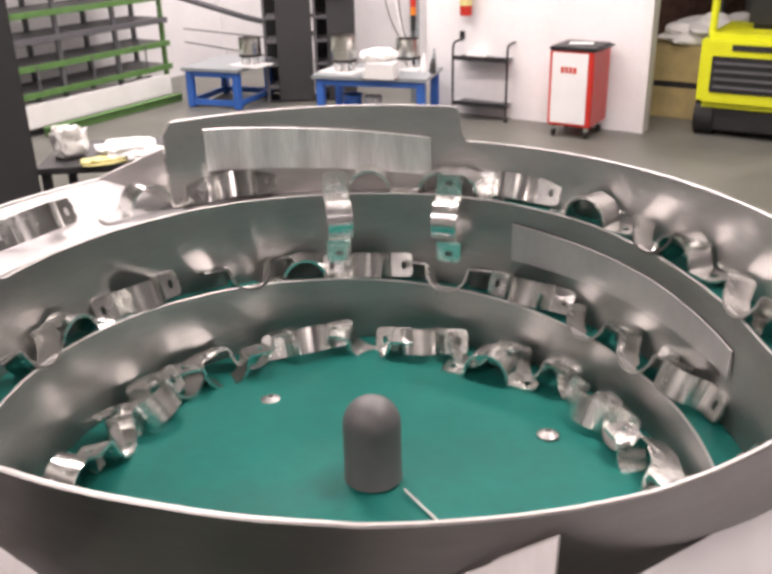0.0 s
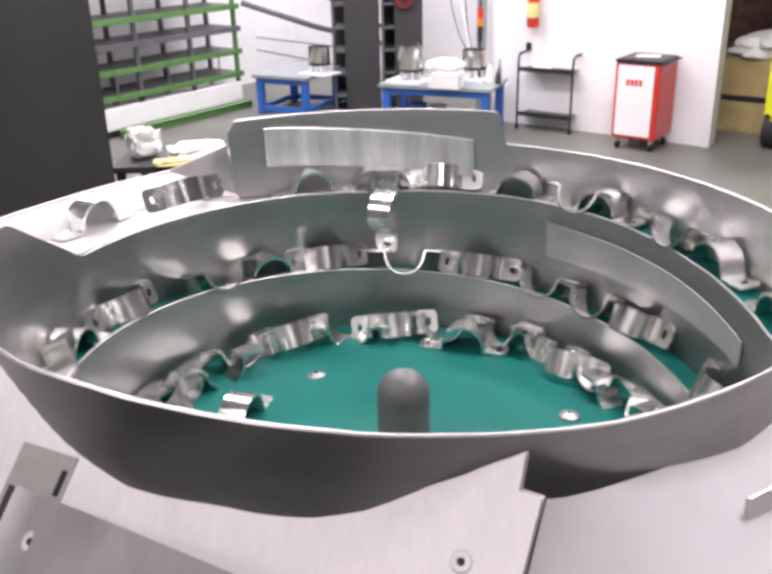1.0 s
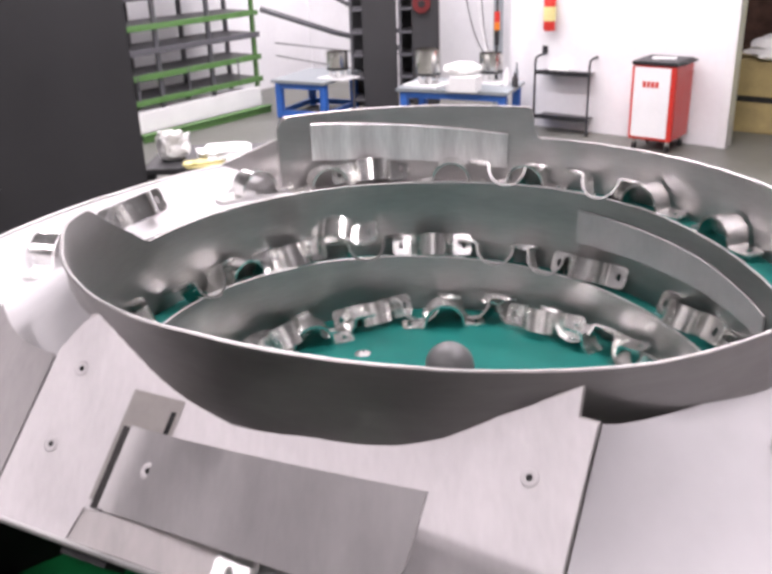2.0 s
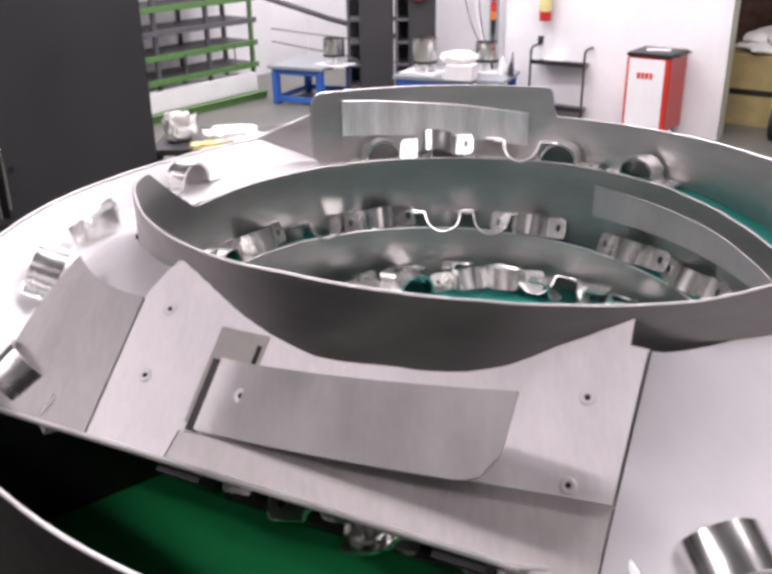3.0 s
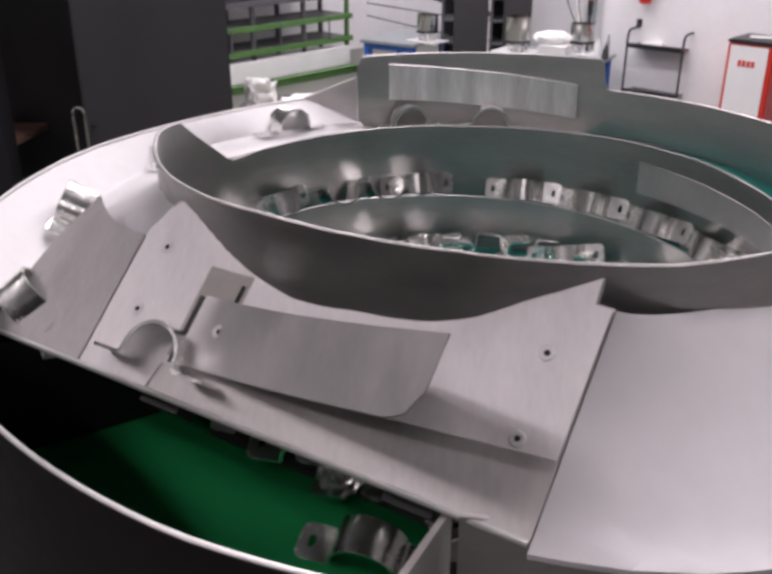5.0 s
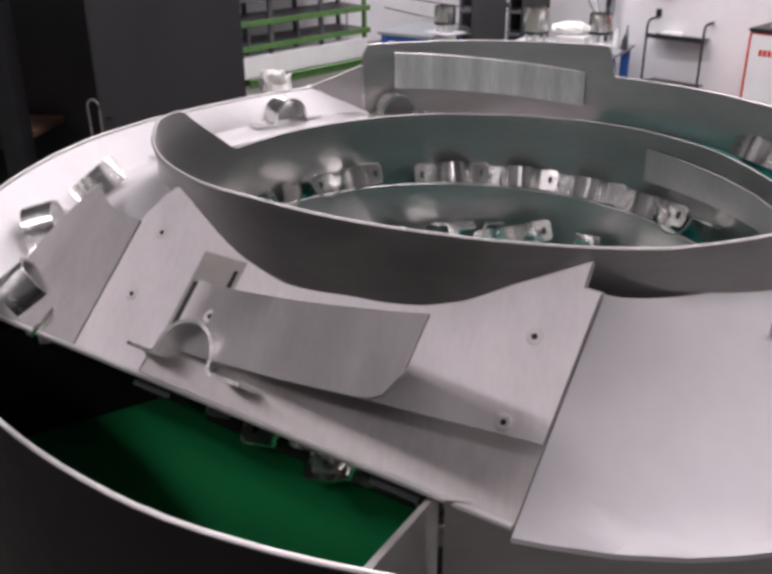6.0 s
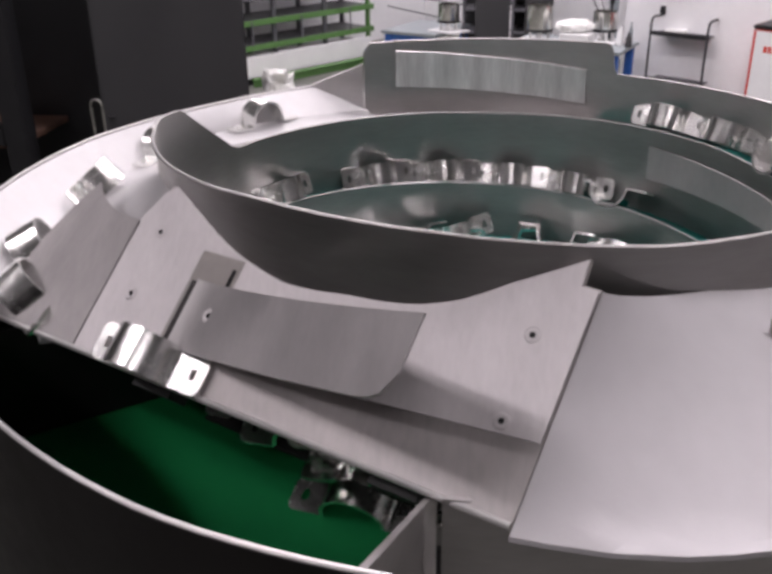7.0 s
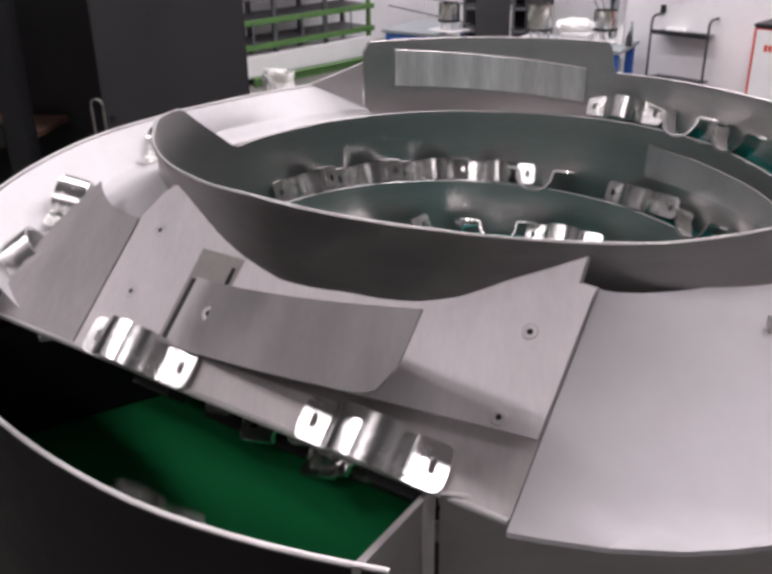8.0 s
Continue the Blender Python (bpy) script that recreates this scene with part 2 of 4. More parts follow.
# the flat cover plate: a plane whose level lines run along PLATE_U, falling outwards along PLATE_N
PLATE_U, PLATE_N = Vector((0.896, -0.444, 0)), Vector((-0.444, -0.896, 0))
PLATE_UP = Vector((-0.444 * 0.689, -0.896 * 0.689, 0.725))


def plate(s, n, lift=0.0):
    p = PLATE_U * s + PLATE_N * n
    p.z = 0.281 - 0.95 * (n - 0.509)
    return p + PLATE_UP * lift


plate_edge = along([(-0.2032, 0.497), (-0.186, 0.469), (-0.177, 0.464), (-0.15, 0.472), (-0.094, 0.493), (-0.042, 0.508), (0.02, 0.517), (0.096, 0.513), (0.165, 0.500),
                    (0.23, 0.482), (0.266, 0.466), (0.302, 0.449), (0.304, 0.467), (0.33, 0.468)])


def plate_top(s):
    """The plate's upper edge, along the foot of the main wall's outer face."""
    return plate_edge(s) - 0.001


def slab(bm, outline_a, outline_b, lift0, lift1):
    """A sheet on the plate's plane between two edges, each a list of (s, n); lifts may differ along it."""
    grids = []
    for lift in (lift1, lift0):
        rows = []
        for (s0, n0), (s1, n1) in zip(outline_a, outline_b):
            row = []
            for k in range(7):
                f = k / 6
                s, n = s0 + (s1 - s0) * f, n0 + (n1 - n0) * f
                row.append(bm.verts.new(plate(s, n, lift(s) if callable(lift) else lift)))
            rows.append(row)
        grids.append(rows)
    top, low = grids
    m = len(top)
    for i in range(m - 1):
        for k in range(6):
            bm.faces.new((top[i][k], top[i][k + 1], top[i + 1][k + 1], top[i + 1][k]))
            bm.faces.new((low[i][k], low[i + 1][k], low[i + 1][k + 1], low[i][k + 1]))
        for k in (0, 6):
            bm.faces.new((top[i][k], top[i + 1][k], low[i + 1][k], low[i][k]))
    for i in (0, m - 1):
        for k in range(6):
            bm.faces.new((top[i][k], low[i][k], low[i][k + 1], top[i][k + 1]))
    return bm


# ---- the workshop ----
def structure(name, bm, mat, label, smooth=False):
    ob = new(name, finish(name, bm, mat, smooth))
    return tagged(ob, label, name.split("_")[0], kind="structure")


def room_box(bm, u0, u1, v0, v1, z0, z1):
    n = len(bm.verts)
    box(bm, u0, u1, v0, v1, z0, z1, 0)
    bm.verts.ensure_lookup_table()
    for v in bm.verts[n:]:
        v.co = room(v.co.x, v.co.y, v.co.z)
    return bm


def build_room():
    structure("floor", room_box(bmesh.new(), -14, 16, -16, 12, -0.2, 0.0), CONCRETE, "worn grey concrete workshop floor")
    structure("ceiling", room_box(bmesh.new(), -14, 16, -16, 12, CEILING_Z, CEILING_Z + 0.2), CEILING, "pale painted workshop ceiling")
    # white wall on the right with its free end at the doorway
    structure("wall_east", room_box(bmesh.new(), -1.22, 1.04, 0.0, 0.14, 0, CEILING_Z), WHITE_WALL, "white painted wall beside the open doorway")
    structure("wall_return", room_box(bmesh.new(), -1.22, -1.08, 0.14, 1.9, 0, CEILING_Z), WHITE_WALL, "white painted return wall")
    structure("wall_north", room_box(bmesh.new(), -7.5, -1.22, 1.2, 1.4, 0, CEILING_Z), WHITE_WALL, "white painted back wall")
    structure("wall_west", room_box(bmesh.new(), -5.35, -5.15, -9.0, 1.2, 0, CEILING_Z), WHITE_WALL, "white painted side wall behind the shelves")
    structure("wall_lintel", room_box(bmesh.new(), 1.04, 5.0, 0.0, 0.14, 3.0, CEILING_Z), WHITE_WALL, "white painted wall over the doorway")
    structure("wall_corridor", room_box(bmesh.new(), -1.08, 9.0, 4.2, 4.4, 0, CEILING_Z), BROWN, "wall at the far end of the store room")
    # Unseen walls close the hall; their grey is set for reflections in the steel.
    structure("wall_south", room_box(bmesh.new(), -14, 16, -15.8, -15.6, 0, CEILING_Z), HALL_WALL, "unseen grey wall closing the far end of the hall")
    structure("wall_right", room_box(bmesh.new(), 9.0, 9.2, -15.6, 4.2, 0, CEILING_Z), HALL_WALL, "unseen grey side wall closing the hall")
    structure("wall_left", room_box(bmesh.new(), -13.8, -13.6, -15.6, 1.2, 0, CEILING_Z), HALL_WALL, "unseen grey far side wall")
    jamb = structure("trim", room_box(bmesh.new(), 1.043, 1.13, -0.02, 0.16, 0, 3.0), WHITE_SHEET, "white sheet metal door jamb")
    return jamb


def build_lights():
    # The three with v below -9 are added fill for clamps, plate and walls.
    for u, v in ((-4.0, -1.6), (-1.3, -1.6), (1.4, -1.6), (-3.2, -4.2), (-0.2, -4.2), (2.8, -4.2), (1.2, -6.4), (4.0, -6.4), (0.6, -10.2), (2.3, -10.4), (5.3, -10.7), (3.4, 2.0), (-3.0, 0.4)):
        p = room(u, v, CEILING_Z - 0.12)
        lamp = thing("strip_light", "long unseen fluorescent strip light under the ceiling", "lamp", p, ROOM_TURN, "ceiling strip lights")
        part("housing", boxes((-0.8, 0.8, -0.11, 0.11, 0.02, 0.12)), WHITE_SHEET, lamp)
        for y in (-0.05, 0.05):
            part("tube", tube(bmesh.new(), [(-0.75, y, 0), (0.75, y, 0)], 0.014, 8), TUBE, lamp)
        data = bpy.data.lights.new("strip_light_glow", "AREA")
        data.shape, data.size, data.size_y = "RECTANGLE", 1.5, 0.22
        data.energy, data.color = LIGHT_POWER * (0.52 if v < -9 else 1.0), (1.0, 0.985, 0.96)
        ob = new("strip_light_glow", data)
        ob.matrix_basis = pose(p.x, p.y, p.z - 0.03, 0, 0, ROOM_TURN)


# ---- the vibratory bowl feeder ----
feeder = thing("bowl_feeder", "large stainless steel vibratory bowl feeder lined in teal", "machine", (0, 0, Z0))
outer_r = along([(120, 0.585), (126, 0.600), (148, 0.612), (160, 0.632), (172, 0.658), (194, 0.690), (210, 0.715), (240, 0.753), (254, 0.770), (267, 0.778)])
ledge_in = along([(118, 0.205), (150, 0.210), (165, 0.218), (180, 0.240), (200, 0.275), (224, 0.298)])
groove_r = along([(118, 0.525), (128, 0.540), (150, 0.575), (175, 0.598), (190, 0.605), (206, 0.620), (224, 0.628)])
groove_z = along([(118, 0.203), (150, 0.203), (175, 0.196), (190, 0.188), (206, 0.178), (224, 0.166)])


def floor_z(r):
    return -0.035 * (r / 0.42)


def build_bowl():
    bm = bmesh.new()
    prof = [(0.0, 0.0), (0.1, floor_z(0.1)), (0.2, floor_z(0.2)), (0.3, floor_z(0.3)), (0.419, floor_z(0.419)), (0.419, -0.06), (0.0, -0.05)]
    rings = []
    for r, z in prof:
        rings.append([bm.verts.new(plan(4 * i, max(r, 0.001), z)) for i in range(90)])
    for a, b in zip(rings, rings[1:]):
        for i in range(90):
            bm.faces.new((a[i], a[(i + 1) % 90], b[(i + 1) % 90], b[i]))
    part("bowl_floor", bm, TEAL, feeder, "teal polyurethane bowl floor with scuffs")
    part("inner_wall", wall_band(bmesh.new(), -60, 300, R_INNER, lambda d: -0.06, inner_rim), STEEL_WALL_DIM, feeder, "brushed steel wall round the bowl floor")
    part("inner_track", ring_sheet(bmesh.new(), -60, 300, lambda d: [(R_INNER + 0.0045, inner_rim(d) - 0.013), (R_MAIN - 0.001, inner_rim(d) - 0.019)]), TEAL, feeder, "teal lined climbing track")
    part("main_wall", wall_band(bmesh.new(), -58, 302, main_r, lambda d: inner_rim(min(d, 300)) - 0.03, main_rim, lean=along([(196, 0.0), (214, 0.34), (226, 0.36), (233, 0.25), (239, 0.15), (246, 0.07), (255, 0.06), (264, 0.0)])), STEEL_WALL_DIM, feeder, "tall brushed steel spiral wall with a slanted end")
    part("upper_track", ring_sheet(bmesh.new(), -56, 70, lambda d: [(R_MAIN + 0.0045, track_z(d) - 0.003), (R_OUTER - 0.001, track_z(d) - 0.008)]), TEAL, feeder, "teal lined upper track")
    part("upper_track_end", ring_sheet(bmesh.new(), 70, 119, lambda d: [(R_MAIN + 0.0045, track_z(d) - 0.003), (R_OUTER - 0.001, track_z(d) - 0.008)]), STEEL, feeder, "bare steel end of the upper track")

    def tab(d):
        low = 0.279
        if d < 66.5:
            return low
        rise = min(1.0, (d - 66.5) / 1.6)
        if d > 118.6:
            return 0.338 - 0.02 * (d - 118.6) / 1.4
        return low + (0.336 - low) * math.sqrt(1 - (1 - rise) ** 2)
    part("outer_wall", wall_band(bmesh.new(), -62, 120, R_OUTER, lambda d: 0.10, tab, step=0.6), STEEL, feeder, "brushed steel outer wall with a raised tab")
    part("flared_wall", wall_band(bmesh.new(), 120.2, 129, along([(120, 0.541), (129, 0.603)]), lambda d: 0.15, along([(120, 0.297), (129, 0.252)]), step=1), STEEL, feeder, "steel wall flaring outwards")
    # The shade on the rim wall is put into its near-black colour.
    part("rim_wall", wall_band(bmesh.new(), 129, 267, outer_r, lambda d: -0.06, lambda d: 0.25), STEEL_SHADE, feeder, "outermost steel wall, darkened for shade")
    part("rim_edge", wall_band(bmesh.new(), 129, 267, lambda d: outer_r(d) - 0.0004, lambda d: 0.2475, lambda d: 0.2515, 0.0043), STEEL_EDGE, feeder, "bright cut edge of the outermost wall")
    # wrap-around patches riveted to the walls
    part("tab_panel", wall_band(bmesh.new(), 72, 113.2, R_OUTER - 0.0065, along([(72, 0.216), (113, 0.247)]), along([(72, 0.283), (113, 0.318)]), 0.0025), STEEL_PANEL, feeder, "thin polished panel on the raised tab")
    part("wall_patch", wall_band(bmesh.new(), 3, 54, lambda d: main_r(d) - 0.0045, along([(3, 0.088), (24, 0.098), (54, 0.108)]), along([(3, 0.128), (24, 0.152), (54, 0.171)]), 0.0025), STEEL_SPRUNG, feeder, "pale sheet patch on the spiral wall")

    def ledge(d):
        g = (groove_r(d), groove_z(d))
        k = min(1.0, max(0.0, (218 - d) / 14))
        out = (g[0] + 0.010 + (outer_r(d) - 0.0012 - g[0] - 0.010) * k, g[1] + 0.006 + (0.2475 - g[1] - 0.006) * k)
        mid = ((g[0] + out[0]) / 2, g[1] + 0.42 * (out[1] - g[1]))
        rin = R_MAIN + 0.006 - 0.034 * min(1.0, max(0.0, (d - 186) / 20))
        return [(rin, ledge_in(d)), (R_MAIN + 0.05, ledge_in(d) * 0.62 + g[1] * 0.38 - 0.004), g, (g[0] + 0.012, g[1] + 0.002), mid, out]
    part("ledge", ring_sheet(bmesh.new(), 119.5, 220, ledge), STEEL_BRIGHT, feeder, "wide pale steel ledge with a shallow groove")
    bm = bmesh.new()
    grid = []
    for i in range(13):
        f = i / 12
        p1, mid, apex = plate(-0.206, 0.5017, 0.0016), Vector((-0.484, -0.292, 0.270)), Vector((-0.538, -0.176, 0.268))
        top = p1 * (1 - f) ** 2 + mid * (2 * f * (1 - f)) + apex * f * f
        low = plate(-0.206 - 0.147 * f, 0.6155, 0.0016)
        row = []
        for k in range(9):
            g = k / 8
            p = top.lerp(low, g)
            p += Vector((-0.35, -0.35, 0.8)) * 0.010 * math.sin(math.pi * g) * math.sin(0.5 * math.pi * f)
            row.append(p)
        grid.append(row)
    tops = [[bm.verts.new(p) for p in row] for row in grid]
    lows = [[bm.verts.new(p - Vector((0, 0, 0.004))) for p in row] for row in grid]
    for i in range(12):
        for k in range(8):
            bm.faces.new((tops[i][k], tops[i][k + 1], tops[i + 1][k + 1], tops[i + 1][k]))
            bm.faces.new((lows[i][k], lows[i + 1][k], lows[i + 1][k + 1], lows[i][k + 1]))
        for k in (0, 8):
            bm.faces.new((tops[i][k], tops[i + 1][k], lows[i + 1][k], lows[i][k]))
    for i in (0, 12):
        for k in range(8):
            bm.faces.new((tops[i][k], lows[i][k], lows[i][k + 1], tops[i][k + 1]))
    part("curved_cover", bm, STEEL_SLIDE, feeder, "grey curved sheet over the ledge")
    # the flat plate over which the clamps slide, in two layers
    ss = sorted([-0.198 + 0.518 * i / 36 for i in range(37)] + [0.302, 0.304])
    part("slide_plate", slab(bmesh.new(), [(s, plate_top(s)) for s in ss], [(s, 0.6155) for s in ss], -0.006, 0.0), STEEL_STRIP, feeder, "sloping ground steel plate with a straight lower lip")
    cover_n = along([(-0.215, 0.6150), (-0.104, 0.6150), (-0.099, 0.594), (0.318, 0.567)])
    ss = sorted([-0.2032 + 0.5225 * i / 36 for i in range(37)] + [0.302, 0.304, -0.104, -0.099])
    part("cover_plate", slab(bmesh.new(), [(s, plate_top(s) + 0.002) for s in ss], [(s, cover_n(s)) for s in ss], 0.0005, along([(-0.21, 0.0016), (-0.09, 0.0016), (0.10, 0.004), (0.33, 0.004)])), STEEL_PLATE, feeder, "thin screwed steel cover plate")
    bm = bmesh.new()
    tube(bm, [plate(-0.35 + 0.0515 * i, 0.6165, 0.0) for i in range(14)], 0.0032, 8)
    part("lip", bm, STEEL_EDGE, feeder, "rounded bright lower lip")
    # deflector: fixed at its left end, curving away from the plate
    lift = lambda s: 0.0085 + 0.146 * max(0.0, (s + 0.07) / 0.33) ** 1.3
    ss = [-0.0765 + 0.3385 * i / 30 for i in range(31)]
    top_n = along([(-0.098, 0.536), (0.26, 0.543)])
    low_n = along([(-0.098, 0.591), (0.235, 0.592), (0.252, 0.588), (0.262, 0.576)])
    part("deflector", slab(bmesh.new(), [(s, top_n(s)) for s in ss], [(s, low_n(s)) for s in ss], lift, lambda s: lift(s) + 0.003), STEEL_SPRUNG, feeder, "curved steel deflector standing off the plate")
    # Flat dark strip standing for the shadow beside the raised deflector.
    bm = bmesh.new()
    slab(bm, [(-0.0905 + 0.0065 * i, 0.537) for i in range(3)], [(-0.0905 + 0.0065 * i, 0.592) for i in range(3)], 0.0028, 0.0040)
    part("deflector_shadow_strip", bm, STEEL_SHADE, feeder, "dark strip for the shadow at the fixed end of the deflector")
    ss = [-0.096 + 0.058 * i / 6 for i in range(7)]
    part("deflector_foot", slab(bmesh.new(), [(s, 0.512) for s in ss], [(s, 0.587) for s in ss], 0.0012, 0.0027), STEEL_FOOT, feeder, "slotted steel foot of the deflector")
    bm = bmesh.new()
    slab(bm, [(-0.0475 + 0.0025 * i, 0.5205) for i in range(3)], [(-0.0475 + 0.0025 * i, 0.5355) for i in range(3)], 0.0028, 0.0034)
    part("slot", bm, RUBBER, feeder, "dark adjusting slot")
    for s, n, h in ((0.2796, 0.5061, 0.004), (0.282, 0.5621, 0.004), (-0.1666, 0.5073, 0.0016), (-0.1629, 0.5615, 0.0016), (-0.0352, 0.5612, 0.0190)):
        bm = lathe(bmesh.new(), [(0.0, 0.0002), (0.0028, 0.0002), (0.003, 0.0007), (0.0062, 0.0008), (0.0070, 0.0003), (0.0078, 0.0002), (0.0078, -0.001)], 24)
        m = Matrix.Translation(plate(s, n, h)) @ PLATE_UP.to_track_quat("Z", "Y").to_matrix().to_4x4()
        bmesh.ops.transform(bm, matrix=m, verts=bm.verts)
        part("screw", bm, STEEL_PLATE, feeder, "countersunk socket screw")
        bm = lathe(bmesh.new(), [(0.0, 0.0008), (0.0028, 0.0008), (0.0028, 0.0001)], 6)
        bmesh.ops.transform(bm, matrix=m, verts=bm.verts)
        part("screw_socket", bm, RUBBER, feeder, "dark hexagon socket")
    # dished plate to the right of the seam

    def dish(d):
        rim = along([(270, 0.655), (274, 0.680), (280, 0.700), (288, 0.705), (330, 0.71)])(d)
        rz = along([(270, 0.178), (274, 0.190), (280, 0.192), (330, 0.192)])(d)
        inner = along([(270, 0.536), (278, 0.534), (284, 0.520), (290, 0.507), (303, 0.494), (330, 0.494)])(d)
        iz = along([(270, 0.312), (284, 0.302), (303, 0.289), (330, 0.286)])(d)
        return [(inner, iz), (0.562, 0.25 + (iz - 0.29) * 0.5), (0.61, 0.222), (rim - 0.045, rz + 0.004), (rim - 0.02, rz - 0.006), (rim - 0.006, rz - 0.003), (rim, rz + 0.004)]
    bm = bmesh.new()
    n = 22
    tops, lows = [], []
    for i in range(n + 1):
        f = i / n
        row = []
        for k in range(7):
            a = plate(0.3225, 0.468 + (0.622 - 0.468) * k / 6, 0.004)
            da = math.degrees(math.atan2((a.y - CY) / KY, a.x - CX)) % 360
            d = da + (330 - da) * f
            r, z = dish(max(d, 270))[k]
            b = plan(d, r, z)
            w = min(1.0, f * 5)
            row.append(a.lerp(b, w * w * (3 - 2 * w)))
        tops.append([bm.verts.new(p) for p in row])
        lows.append([bm.verts.new(p - Vector((0, 0, 0.005))) for p in row])
    for i in range(n):
        for k in range(6):
            bm.faces.new((tops[i][k], tops[i][k + 1], tops[i + 1][k + 1], tops[i + 1][k]))
            bm.faces.new((lows[i][k], lows[i + 1][k], lows[i + 1][k + 1], lows[i][k + 1]))
        for k in (0, 6):
            bm.faces.new((tops[i][k], tops[i + 1][k], lows[i + 1][k], lows[i][k]))
    for i in (0, n):
        for k in range(6):
            bm.faces.new((tops[i][k], lows[i][k], lows[i][k + 1], tops[i][k + 1]))
    part("discharge_dish", bm, STEEL_DISH, feeder, "broad pale steel discharge dish with a turned-up rim")
    # green return pan below the lip
    part("return_pan", ring_sheet(bmesh.new(), 150, 265.3, lambda d: [(0.425, 0.024), (0.60, 0.020), (outer_r(d) - 0.001, 0.016)]), GREEN, feeder, "green lined return pan")
    part("dish_skirt", wall_band(bmesh.new(), 268, 330, 0.625, lambda d: -0.06, lambda d: 0.185), STEEL, feeder, "upright steel sheet below the discharge dish")
    bm = bmesh.new()
    a0, a1 = plan(267, 0.600, 0.165), plan(265.5, 0.782, 0.252)
    side = Vector((0.003, 0, 0))
    q = []
    for p, low in ((a0, -0.06), (a1, -0.06)):
        for off in (-side, side):
            q.append((bm.verts.new(p + off), bm.verts.new(Vector((p.x, p.y, low)) + off)))
    bm.faces.new((q[0][0], q[2][0], q[3][0], q[1][0]))
    bm.faces.new((q[0][0], q[0][1], q[2][1], q[2][0]))
    bm.faces.new((q[1][0], q[3][0], q[3][1], q[1][1]))
    bm.faces.new((q[0][0], q[1][0], q[1][1], q[0][1]))
    bm.faces.new((q[2][0], q[2][1], q[3][1], q[3][0]))
    part("pan_end_plate", bm, STEEL, feeder, "radial steel end plate with a bright edge")
    for s, half in ((-0.092, 0.026), (0.205, 0.025)):
        bm = bmesh.new()
        slab(bm, [(s - half + half * i / 4, 0.598) for i in range(9)], [(s - half + half * i / 4, 0.624) for i in range(9)], -0.046, -0.016)
        part("rubber_buffer", bm, RUBBER, feeder, "black rubber buffer under the lip")
    # narrow black shelf below the plate, on which returned clamps pile up
    bm = bmesh.new()
    low, top = [], []
    for s, n in ((-0.10, 0.46), (-0.10, 0.536), (0.235, 0.536), (0.235, 0.46)):
        p = PLATE_U * s + PLATE_N * n
        low.append(bm.verts.new((p.x, p.y, 0.080)))
        top.append(bm.verts.new((p.x, p.y, 0.084)))
    bm.faces.new(low)
    bm.faces.new(top)
    for k in range(4):
        bm.faces.new((low[k], low[(k + 1) % 4], top[(k + 1) % 4], top[k]))
    part("return_shelf", bm, RUBBER, feeder, "narrow black shelf under the slide plate")
    # upright plate that closes the pan below the ledge
    bm = bmesh.new()
    corners = []
    for d in (214.6, 215.2):
        corners.append([bm.verts.new(plan(d, r, z)) for r, z in ((0.46, 0.024), (0.716, 0.020), (0.716, 0.165), (0.46, 0.170))])
    bm.faces.new(corners[0])
    bm.faces.new(corners[1])
    for k in range(4):
        bm.faces.new((corners[0][k], corners[0][(k + 1) % 4], corners[1][(k + 1) % 4], corners[1][k]))
    # Partition coloured nearly black for the shade at the pan's left end.
    part("pan_partition", bm, STEEL_SHADE, feeder, "steel plate closing the pan, darkened for shade")
    # dome in the middle and countersunk bolts in the floor
    dome = [(0.0, 0.110)] + [(0.0355 * math.sin(radians(a)), 0.0745 + 0.0355 * math.cos(radians(a))) for a in range(10, 91, 10)] + [(0.0356, 0.002), (0.0366, 0.0)]
    part("centre_dome", lathe(bmesh.new(), dome, 40, (0, 0, 0)), POST, feeder, "grey dome-topped centre post")
    for x, y in ((-0.136, 0.232), (0.245, 0.092), (-0.06, -0.27)):
        bm = lathe(bmesh.new(), [(0.0, 0.0015), (0.003, 0.0015), (0.004, 0.0065), (0.008, 0.005), (0.015, 0.001), (0.0155, -0.003)], 24, (x, y, floor_z(math.hypot(x, y)) + 0.001))
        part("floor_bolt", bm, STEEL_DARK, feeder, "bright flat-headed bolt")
    bm = bmesh.new()
    tube(bm, [(0.035, -0.035, 0.0005), (0.075, -0.10, -0.009), (0.12, -0.19, -0.018)], 0.0016, 6)
    part("seam_bead", bm, STEEL_EDGE, feeder, "pale seam across the lining")
    # drum and stand under the bowl
    part("drive_drum", lathe(bmesh.new(), [(0.0, -0.06), (0.40, -0.07), (0.40, -0.10), (0.30, -0.13), (0.30, -0.50), (0.36, -0.52), (0.36, -0.56), (0.0, -0.56)], 48), DARK_PAINT, feeder, "dark painted drive drum")
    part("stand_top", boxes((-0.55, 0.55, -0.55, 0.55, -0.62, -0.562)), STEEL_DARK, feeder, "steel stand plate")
    for x in (-0.48, 0.48):
        for y in (-0.48, 0.48):
            part("stand_leg", boxes((x - 0.04, x + 0.04, y - 0.04, y + 0.04, -Z0, -0.622)), DARK_PAINT, feeder)


# ---- pipe clamps ----
ARCH_R, EAR, HALF_W, THICK, BEND = 0.033, 0.035, 0.0205, 0.0038, 0.0085


